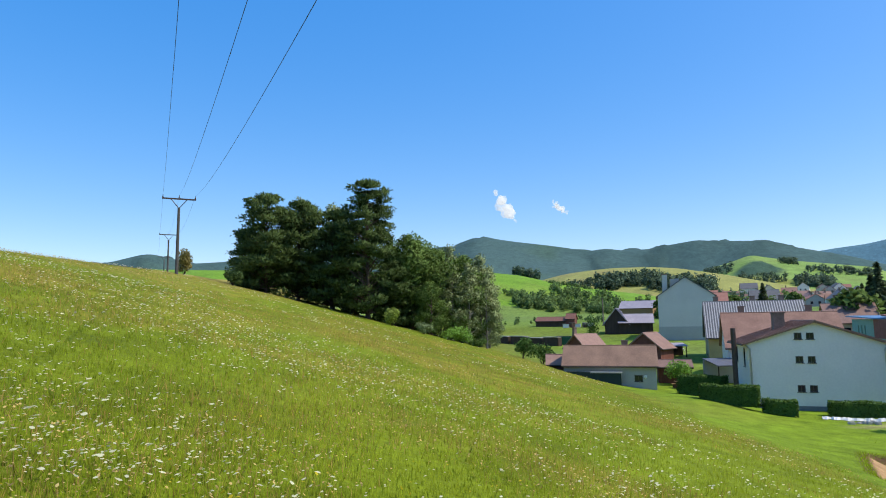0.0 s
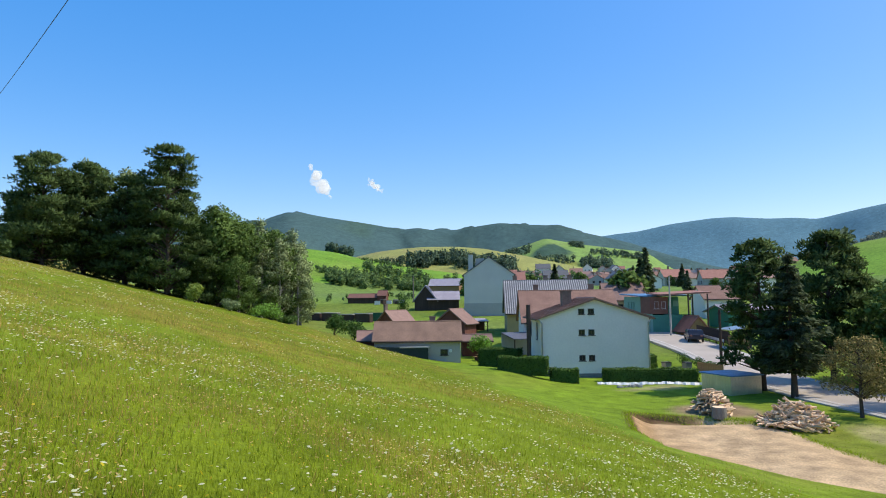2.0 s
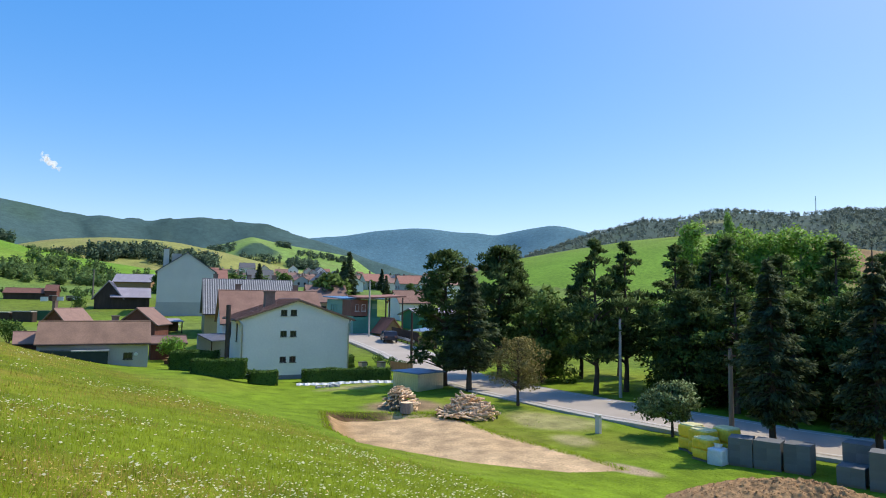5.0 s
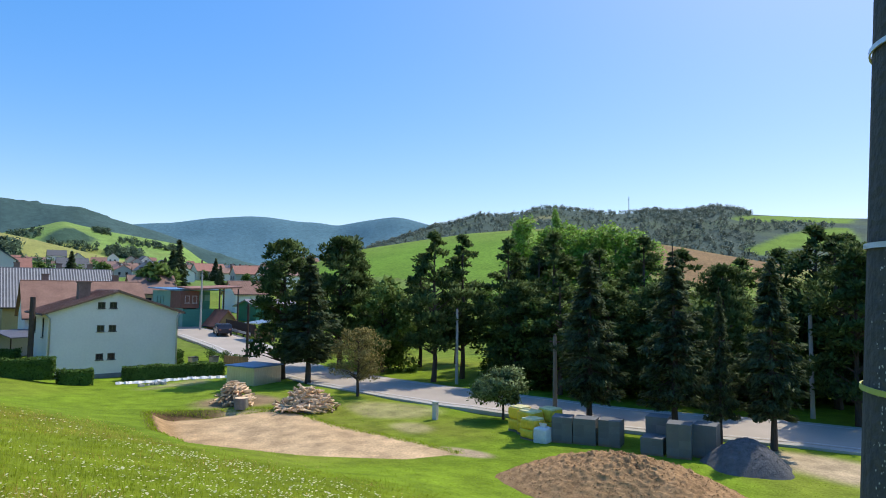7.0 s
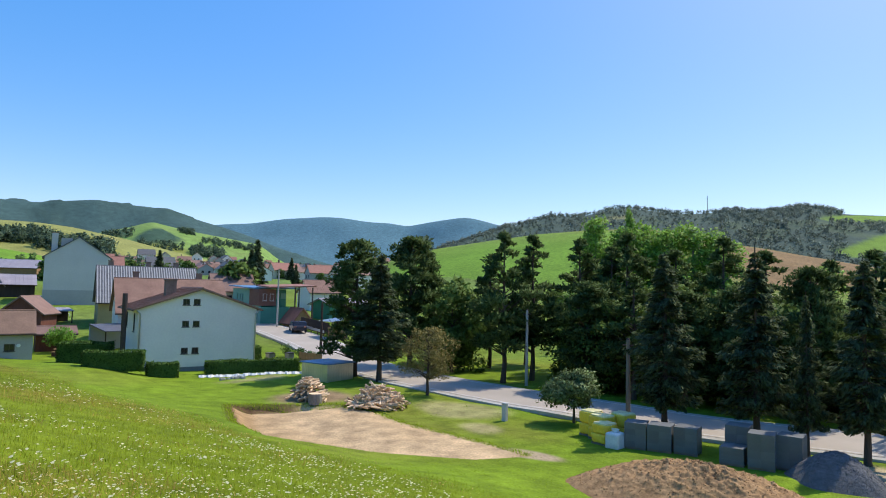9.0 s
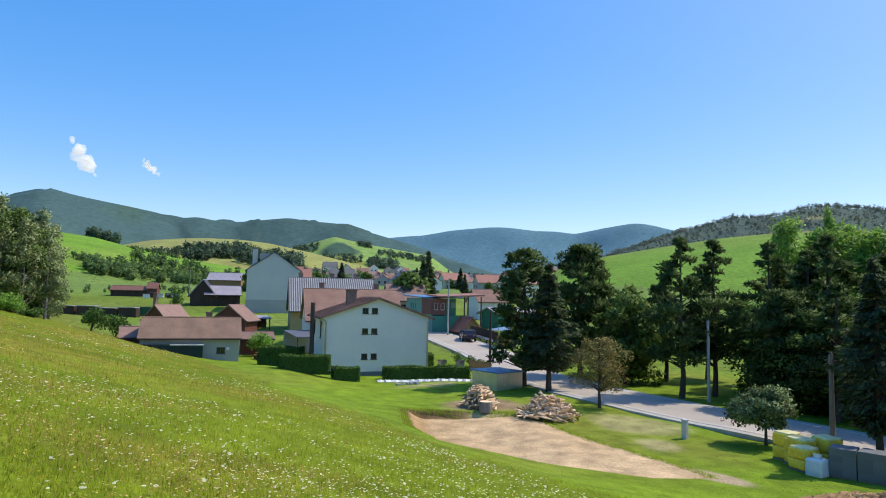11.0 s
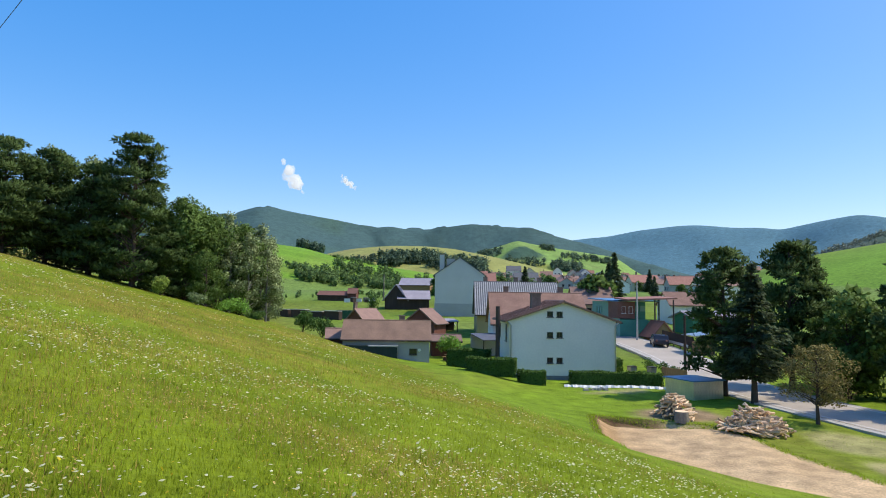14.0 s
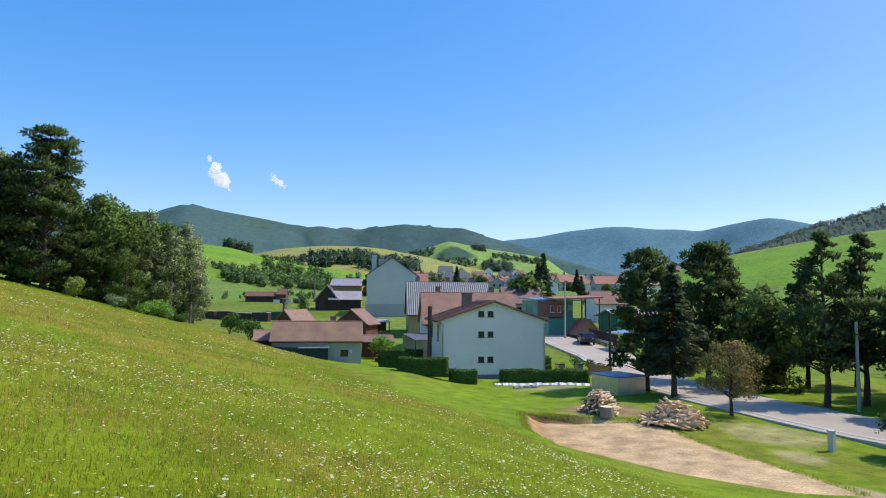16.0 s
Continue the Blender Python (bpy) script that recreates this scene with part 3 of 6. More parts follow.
def make_tree(name, kind, hgt, wide, seed, leaf_mat, bark, label, bare=0.2, density=1.0, leaf=0.3, m=None, pads=(40, 0.17, 0.31, 0.38)):
    """A tree with a trunk, limbs and a crown of many small leaf clumps. kind: spruce, pine, broad or tall."""
    rng = np.random.default_rng(seed)
    ob = thing(name, m or Matrix(), label, "tree")
    trunk = trunk_shape(hgt, 0.0125 * hgt + 0.05, rng)
    pts, sizes, dirs, out = [], [], [], []
    if kind == "spruce":
        z = hgt * bare
        while z < hgt * 0.985:
            t = (z - hgt * bare) / (hgt * (1 - bare))
            reach = wide * (1 - t) ** 0.95 * (0.55 + 0.45 * min(1, t * 6 + 0.5)) * rng.uniform(0.8, 1.12) + 0.12
            for k in range(int(rng.integers(5, 8))):
                ang, ln = rng.uniform(0, 6.283), reach * rng.uniform(0.65, 1.12)
                droop = rng.uniform(0.1, 0.3)
                m_ = max(5, int(ln * 14 * density))
                u = rng.uniform(0.12, 1, m_) ** 0.75
                sidew = (rng.uniform(-1, 1, m_)) * 0.28 * ln * (1.1 - u) + rng.normal(size=m_) * 0.08
                rr = u * ln
                zz = z - droop * rr + 0.16 * ln * u * u - rng.uniform(0, 0.35, m_) * (0.3 + 0.3 * ln)
                pts.append(np.stack([rr * math.cos(ang) - sidew * math.sin(ang), rr * math.sin(ang) + sidew * math.cos(ang), zz], 1))
                dirs.append(np.stack([np.full(m_, math.cos(ang)), np.full(m_, math.sin(ang)), np.full(m_, -0.5)], 1))
                sizes.append(rng.uniform(0.6, 1.15, m_) * leaf)
                trunk.rod((0, 0, z), (math.cos(ang) * ln * 0.8, math.sin(ang) * ln * 0.8, z - droop * ln * 0.7), 0.035, 0.01, 4)
            z += hgt * rng.uniform(0.018, 0.034)
        crown = [np.concatenate(pts), np.concatenate(sizes), np.concatenate(dirs)]
    else:
        blobs = []
        top_z, low_z = hgt, hgt * bare
        count = {"pine": pads[0], "broad": 44, "tall": 40}[kind]
        for k in range(count):
            t = (k + rng.uniform(0, 1)) / count
            zz = low_z + (top_z - low_z) * t
            if kind == "pine":
                prof = 0.5 + 0.75 * math.sin(math.pi * min(1, t * 0.75 + 0.2)) - 0.55 * t if pads[0] < 50 else 0.25 + 0.8 * math.sqrt(max(0.0, 1 - t ** 2.6)) - 0.25 * max(0, 0.25 - t)
            elif kind == "tall":
                prof = 0.55 + 0.45 * math.sin(math.pi * (t * 0.8 + 0.15)) - 0.25 * t
            else:
                prof = math.sqrt(max(0.05, 1 - (2 * t - 0.85) ** 2 / 1.4))
            ang = rng.uniform(0, 6.283) + k * 2.4
            rad = wide * prof * rng.uniform(0.3, 0.95) * (1 if t < 0.95 else 0.55)
            size = wide * (rng.uniform(pads[1], pads[2]) if kind == "pine" else rng.uniform(0.2, 0.42)) * (0.75 + 0.4 * prof) * (1 - 0.4 * t * (kind == "pine" and pads[0] < 50))
            c = np.array([rad * math.cos(ang), rad * math.sin(ang), min(zz, top_z - size * 0.45)])
            blobs.append((c, size))
            root = Vector((0, 0, max(hgt * bare * 0.8, zz - rad * rng.uniform(0.4, 0.9))))
            trunk.rod(root, Vector(c) * 0.85 + root * 0.15, 0.02 + 0.006 * hgt * (1.1 - t), 0.012, 5)
        for c, size in blobs:
            m_ = int(density * 84 * (size / 1.2) ** 1.7 * (0.3 / leaf) ** 1.4) + 24
            d = rng.normal(size=(m_, 3))
            d /= np.linalg.norm(d, axis=1)[:, None]
            rr = size * rng.uniform(0.25, 1.0, m_) ** 0.5 * (1 + 0.18 * rng.normal(size=m_))
            flat = {"pine": pads[3], "broad": 0.75, "tall": 0.95}[kind]
            pts.append(c + d * rr[:, None] * [1, 1, flat])
            out.append(d * [0.9, 0.9, 0.9] + [0, 0, 0.2])
            sizes.append(rng.uniform(0.6, 1.2, m_) * leaf)
            dirs.append(d + [0, 0, 0.3 if kind == "pine" else -0.2])
        crown = [np.concatenate(pts), np.concatenate(sizes), np.concatenate(dirs)]
    nrm = crown[0] - [0, 0, hgt * (0.5 if kind != "spruce" else 0.35)]
    nrm = nrm / (np.linalg.norm(nrm, axis=1)[:, None] + 1e-6) * 0.6 + (np.concatenate(out) if out else [0, 0, 0.25]) + 0.35 * rng.normal(size=nrm.shape)
    v, f = leaf_cards(crown[0], crown[1], rng, dirs=crown[2] if kind in ("spruce", "pine") else None, long=1.15 if kind == "spruce" else 1.05 if kind == "pine" else 0.8, broad=0.38 if kind in ("spruce", "pine") else 0.55)
    part("trunk", trunk, bark, ob)
    nrm = np.repeat(nrm / np.linalg.norm(nrm, axis=1)[:, None], 4, 0)
    part("crown", mesh_of("crown", v, faced(v, f, nrm), leaf_mat, normals=nrm), leaf_mat, ob)
    return ob


def plant(src, x, y, scale=1.0, turn=0.0, wide=1.0, label=""):
    ob = copy_thing(src, Matrix.Translation((x, y, height(x, y) - 0.05)) @ Matrix.Rotation(turn, 4, "Z"))
    ob.scale = (scale * wide, scale * wide, scale)
    if label:
        ob["label"] = label
    return ob


def on_ground(x, y, turn=0.0):
    return Matrix.Translation((x, y, height(x, y) - 0.05)) @ Matrix.Rotation(turn, 4, "Z")


# the clump at the upper edge of the meadow
def clump():
    g = "trees at the meadow's edge"
    pine = make_tree("pine_tree", "pine", 15.8, 4.0, 3, PINE, BARK, "tall dark pine at the edge of the sloping meadow", 0.05, 1.3, 0.2, on_ground(-8.6, 71.6), (135, 0.16, 0.3, 0.45))
    pine2 = make_tree("pine_tree", "pine", 11.7, 3.9, 4, PINE, BARK, "dark green pine among trees on the meadow's brow", 0.05, 1.05, 0.21, on_ground(-20.6, 73.5), (110, 0.16, 0.32, 0.5))
    birch = make_tree("birch_tree", "tall", 12.4, 2.5, 5, LEAF_GREY, BARK_GREY, "slender pale green birch among dark pines", 0.06, 1.3, 0.18, on_ground(-17.6, 77))
    broad = make_tree("broadleaf_tree", "broad", 11.0, 3.6, 6, LEAF, BARK, "full green broadleaf tree in the meadow's clump", 0.02, 1.1, 0.21, on_ground(-3.8, 74.5))
    for src in (pine, pine2, birch, broad):
        src["group"] = g
    rng = random.Random(5)
    for src, x, y, s in ((pine2, -17.3, 75.5, 1.02), (pine2, -13.2, 75, 1.0), (birch, -13.6, 78, 1.03), (pine2, -23.6, 76.5, 0.62), (pine, -10.6, 76.5, 0.78),
                         (broad, -0.5, 77, 0.95), (broad, 2.0, 79.5, 0.97), (birch, 4.6, 81, 0.93), (broad, -6.2, 77.5, 0.9), (birch, 0.5, 81.5, 0.95),
                         (birch, 3.0, 77.0, 0.78), (broad, -1.5, 72.2, 0.55), (pine2, -5.6, 72.4, 0.62), (broad, -2.8, 80, 1.02), (birch, 5.8, 83.5, 0.85), (birch, 3.6, 84, 0.8), (birch, 1.0, 76.5, 0.72), (birch, 5.2, 79, 0.7)):
        plant(src, x, y, s, rng.uniform(0, 6.28), rng.uniform(0.9, 1.1))


def roadside():
    g = "trees along the road"
    spruce = make_tree("spruce_tree", "spruce", 9.4, 2.35, 11, SPRUCE, BARK, "dark drooping spruce standing beside the road", 0.2, 4.0, 0.15, on_ground(32.6, 12.0))
    slim = make_tree("spruce_tree", "spruce", 9.5, 2.3, 12, SPRUCE, BARK, "narrow dark spruce standing beside the road", 0.2, 4.0, 0.14, on_ground(32.9, 7.75))
    scots = make_tree("pine_tree", "pine", 11.8, 2.5, 13, PINE, BARK, "bare-stemmed pine behind the road", 0.24, 1.6, 0.2, on_ground(41.5, 27.9), (49, 0.22, 0.4, 0.45))
    poplar = make_tree("poplar_tree", "tall", 13.9, 2.9, 14, LEAF_BRIGHT, BARK_GREY, "bright green poplar rising behind the roadside spruces", 0.12, 1.5, 0.17, on_ground(55.0, 26.8))
    bushy = make_tree("broadleaf_tree", "broad", 7.5, 3.0, 15, LEAF, BARK, "leafy green tree behind the road", 0.06, 1.4, 0.22, on_ground(44.3, 35.2))
    dense = make_tree("pine_tree", "pine", 11.0, 2.5, 16, PINE, BARK, "full dark pine with a rounded open top beside the road", 0.16, 1.25, 0.19, on_ground(35.4, 38.0), (100, 0.18, 0.34, 0.5))
    for src in (spruce, slim, scots, poplar, bushy, dense):
        src["group"] = g
    rng = random.Random(9)
    for src, x, y, s, w in ((spruce, 35.0, 34.9, 1.05, 1.2), (dense, 44.4, 40.3, 1.1, 1.0), (scots, 46.8, 40.0, 0.92, 1.1), (scots, 44.6, 27.2, 1.0, 1.0),
                            (slim, 32.3, 5.55, 0.78, 0.55), (spruce, 32.5, 3.4, 0.94, 0.9), (scots, 49.9, 2.4, 1.0, 1.2), (scots, 48.0, -1.0, 0.88, 1.2), (scots, 47.5, 24.5, 0.98, 1.1),
                            (poplar, 56.5, 24.0, 1.06, 0.3), (dense, 41.2, 0.2, 0.9, 1.0), (dense, 41.0, 6.8, 0.8, 0.9), (dense, 41.3, 10.6, 0.7, 1.25), (dense, 41.6, 14.0, 0.66, 1.35), (scots, 41.3, 17.3, 0.7, 1.3), (dense, 43.0, 21.5, 0.72, 1.2), (scots, 41.2, -3.5, 0.9, 1.1), (poplar, 55.8, 24.8, 0.93, 1.2), (poplar, 57, 23.0, 0.97, 1.25), (poplar, 57.4, 20.9, 0.92, 1.25), (poplar, 58.4, 18.9, 0.95, 1.3), (poplar, 58.8, 16.9, 0.9, 1.2), (scots, 47.2, 20.3, 1.0, 1.15), (scots, 46.5, 13.0, 0.95, 1.1),
                            (bushy, 43.2, 19.5, 0.85, 1.1), (bushy, 50, 40, 0.8, 1.2), (scots, 50.6, 7.2, 0.82, 1.2),
                            (bushy, 47, 16.5, 1.0, 1.2), (bushy, 47.5, 8.5, 0.9, 1.2), (bushy, 49, 4.5, 0.75, 1.3), (poplar, 61, 9.0, 0.7, 1.1), (scots, 53, 33, 0.8, 1.2),
                            (scots, 52, -5, 0.9, 1.3), (scots, 52.5, 24, 0.95, 1.3), (scots, 50, 17.5, 0.9, 1.3), (scots, 54, 12, 0.9, 1.3), (scots, 49, 34.5, 0.8, 1.2), (bushy, 45.5, 23.5, 0.75, 1.2), (bushy, 44.5, 11.5, 0.8, 1.2), (bushy, 46, 6.0, 0.85, 1.2), (scots, 55, 5, 0.9, 1.3), (scots, 46.8, 1.2, 0.92, 1.3), (scots, 51, 0.6, 0.95, 1.2), (bushy, 47, 3.0, 0.7, 1.3), (scots, 45.5, -2.2, 0.85, 1.3), (bushy, 50, -1.0, 0.9, 1.3), (spruce, 40.5, -5, 1.0, 1.0)):
        plant(src, x, y, s, rng.uniform(0, 6.28), w)


clump()
roadside()
make_tree("young_tree", "broad", 4.5, 1.75, 21, LEAF_OLIVE, BARK, "small yellowing fruit tree on the roadside grass", 0.3, 0.8, 0.075, on_ground(32.6, 27.9))
make_tree("round_bush_tree", "broad", 2.8, 1.5, 22, LEAF_SILVER, BARK, "round bushy little tree with silvery leaves on the mown grass", 0.4, 2.2, 0.1, on_ground(32.0, 16.8))


# ---- houses ----
def holed_wall(width, thick, top, holes, base=0.0, apex=None):
    """A wall in the local x-z plane, from y = 0 back to thick. top(x) gives its upper edge; holes: (x0, z0, x1, z1)."""
    s = Shape()
    xs = sorted({0.0, width, width / 2 if apex is None else apex, *[h[0] for h in holes], *[h[2] for h in holes]})
    zs = sorted({base, *[h[1] for h in holes], *[h[3] for h in holes]})
    for a, b in zip(xs, xs[1:]):
        mid = (a + b) / 2
        cuts = [z for z in zs if z < min(top(a), top(b)) - 0.01]
        for z0, z1 in zip(cuts, cuts[1:] + [None]):
            if z1 is None:
                s.prism([(a, 0, z0), (b, 0, z0), (b, 0, top(b)), (a, 0, top(a))], (0, thick, 0))
            elif not any(h[0] <= mid <= h[2] and h[1] <= z0 < h[3] for h in holes):
                s.prism([(a, 0, z0), (b, 0, z0), (b, 0, z1), (a, 0, z1)], (0, thick, 0))
    return s


def window(parent, m, w, h, frame_mat=FRAME_DARK, bars=True):
    """A window set in its hole: frame, pane, sill. m is its lower left corner on the wall's face."""
    f = Shape()
    b = 0.07
    for x0, z0, x1, z1 in ((0, 0, w, b), (0, h - b, w, h), (0, b, b, h - b), (w - b, b, w, h - b)):
        f.box(x0, 0.03, z0, x1, 0.12, z1)
    if bars:
        f.box(w / 2 - 0.02, 0.04, b, w / 2 + 0.02, 0.11, h - b)
    ob = part("window", f, frame_mat, parent, at=m)
    part("pane", Shape().box(b, 0.07, b, w - b, 0.085, h - b), GLASS, ob)
    part("sill", Shape().box(-0.06, -0.06, -0.05, w + 0.06, 0.03, -0.002), frame_mat, ob)
    return ob


def roof_slab(x0, z0, x1, z1, y0, y1, thick=0.14):
    """One slope of a roof, from its eave (x0, z0) to its ridge (x1, z1)."""
    n = Vector((-(z1 - z0), 0, x1 - x0)).normalized() * thick
    if n.z < 0:
        n = -n
    return Shape().prism([(x0, y0, z0), (x1, y0, z1), (x1 + n.x, y0, z1 + n.z), (x0 + n.x, y0, z0 + n.z)], (0, y1 - y0, 0))


def seams(roof, roof_mat, x0, z0, x1, z1, y0, y1, step, wide=0.05, high=0.035, lift=0.138):
    """Raised seams running up a slope, each a piece on one shared mesh."""
    n = Vector((-(z1 - z0), 0, x1 - x0)).normalized()
    if n.z < 0:
        n = -n
    a, b = Vector((x0, 0, z0)) + n * lift, Vector((x1, 0, z1)) + n * lift
    me = Shape().prism([a, b, b + n * high, a + n * high], (0, wide, 0)).mesh("seam", roof_mat)
    for k in range(int((y1 - y0) / step)):
        part("seam", me, roof_mat, roof, at=(0, y0 + step * (k + 0.45), 0))


def gabled(name, x, y, head, W, L, eave, ridge, wall_mat, roof_mat, label, over=0.4, gable_over=0.25, front=(), back=(), left=(), right=(), win_mat=FRAME_DARK, plinth=0.0, chimneys=(), seam=0.0, group="", base=None, roof_label="", kind="house", side_mat=None, apex=None):
    """A house with a gabled roof. (x, y): its front left corner; the ridge runs along head; windows: (along, up, w, h) on each wall."""
    z0 = height(x, y) if base is None else base
    ob = thing(name, Matrix.Translation((x, y, z0)) @ Matrix.Rotation(-radians(head), 4, "Z"), label, kind, group)
    t = 0.3
    ap = W / 2 if apex is None else apex
    def gtop(u):
        return eave + (ridge - eave) * (u / ap if u < ap else (W - u) / (W - ap)) - 0.01
    def gtop_back(u):
        return gtop(W - u)
    def flat(u):
        return eave
    sides = ((gtop, W, front, Matrix()), (gtop_back, W, back, Matrix.Translation((W, L, 0)) @ Matrix.Rotation(math.pi, 4, "Z")),
             (flat, L - 2 * t, left, Matrix.Translation((0, L - t, 0)) @ Matrix.Rotation(-math.pi / 2, 4, "Z")),
             (flat, L - 2 * t, right, Matrix.Translation((W, t, 0)) @ Matrix.Rotation(math.pi / 2, 4, "Z")))
    for k, (top, width, wins, m) in enumerate(sides):
        wall = part("wall", holed_wall(width, t, top, [(a, b, a + w, b + h) for a, b, w, h in wins], -1.2, ap if k == 0 else width - ap if k == 1 else None), (side_mat if side_mat and k > 1 else wall_mat), ob, at=m, weld=True)
        for a, b, w, h in wins:
            window(wall, Matrix.Translation((a, 0, b)), w, h, win_mat, w > 0.5)
    for sx in (-1, 1):
        drop = (ridge - eave) / (ap if sx < 0 else W - ap) * over
        x0, x1 = (W / 2 + sx * (W / 2 + over)), ap
        slab = roof_slab(x0, eave - drop, x1, ridge, -gable_over, L + gable_over)
        roof = part("roof", slab, roof_mat, ob, roof_label)
        if seam:
            seams(roof, SEAM_PALE if roof_mat is ROOF_GREY else roof_mat, x0, eave - drop, x1, ridge, -gable_over, L + gable_over, seam, 0.11 if roof_mat is ROOF_GREY else 0.05)
        part("gutter", Shape().rod((x0 + sx * 0.06, -gable_over, eave - drop + 0.03), (x0 + sx * 0.06, L + gable_over, eave - drop + 0.03), 0.07, n=6), METAL_DARK, roof)
    part("ridge_cap", Shape().rod((ap, -gable_over, ridge + 0.12), (ap, L + gable_over, ridge + 0.12), 0.1, n=6), roof_mat, ob)
    if plinth:
        s = Shape()
        s.box(-0.03, -0.03, -0.8, W + 0.03, 0.0 - 0.002, plinth)
        part("plinth", s, PLINTH, ob)
    for cx, cy, w, hgt in chimneys:
        c = part("chimney", Shape().box(cx - w / 2, cy - w / 2, eave, cx + w / 2, cy + w / 2, hgt), CHIMNEY, ob)
        part("chimney_cap", Shape().box(cx - w / 2 - 0.06, cy - w / 2 - 0.06, hgt, cx + w / 2 + 0.06, cy + w / 2 + 0.06, hgt + 0.1), CHIMNEY, c)
    return ob


def main_houses():
    w = 0.54
    front = [(a, b, w, 0.5) for b in (5.42, 3.62, 1.42) for a in (3.32, 4.16)]
    h1 = gabled("white_house", 23.9, 50.8, 16, 9.46, 7.2, 5.1, 6.7, PLASTER, ROOF_BROWN, "two-storey white plastered house with a low brown sheet roof", 0.4, 0.3, front=front,
                left=[(0.9, 3.4, 0.9, 1.3), (4.6, 3.2, 0.8, 1.5)], plinth=0.35, chimneys=[(3.0, 3.6, 0.85, 7.45)], seam=0.33, base=0, apex=4.78)
    for a, z in ((0.12, 4.7), (9.36, 4.7)):
        part("downpipe", Shape().rod((a, -0.1, z), (a, -0.1, 0.0), 0.06).rod((a, -0.1, z), (a + (-0.4 if a < 1 else 0.4), -0.1, z + 0.45), 0.06), METAL_GREY, h1)
    part("vent_pipe", Shape().rod((-0.9, 0.8, 0), (-0.9, 0.8, 6.3), 0.2, n=10), METAL_DARK, h1, "dark rusty flue pipe up the side wall")
    gabled("brown_roof_house", 31.9, 74.1, 110, 9.5, 10.5, 4.2, 7.4, PLASTER, ROOF_BROWN, "white house with a broad brown sheet roof behind the nearer house", 0.5, 0.3, front=[(3, 1, 1, 1.2)], base=0.2, chimneys=[(2.6, 2.0, 0.6, 8.2), (2.6, 8.6, 0.6, 8.2)])
    gabled("grey_roof_house", 36.7, 90.6, 110, 10, 11.5, 4.2, 8.4, YELLOW_WALL, ROOF_GREY, "ochre house with a grey tiled roof", 0.5, 0.3, front=[(3, 1, 1, 1.2), (6, 1, 1, 1.2)], seam=0.3, base=0.9, chimneys=[(3.0, 1.5, 0.6, 9.2), (3.0, 6.0, 0.6, 9.2), (3.0, 9.5, 0.6, 9.2)])
    wh = gabled("tall_white_house", 38.2, 114.2, 19, 9.4, 13, 8.4, 11.65, PLASTER_SHADE, ROOF_GREY, "tall windowless white gabled house with a grey plinth storey", 0.25, 0.15, base=3.0, chimneys=[(1.3, 1.5, 0.9, 12.3)])
    for ob in wh.children:
        if ob.name.startswith("chimney"):
            ob.data.materials[0] = PLASTER_SHADE
    part("lower_band", Shape().box(-0.05, -0.06, -0.5, 9.45, -0.004, 3.0), PLASTER_GREY, wh, "grey rendered ground storey")
    part("stair_head", Shape().box(2.2, 0.5, 8.4, 3.8, 3.0, 11.5), PLASTER_GREY, wh)


TARP = mat("dark_green_sheet", (0.02, 0.035, 0.035), 0.7, vary=0.2)


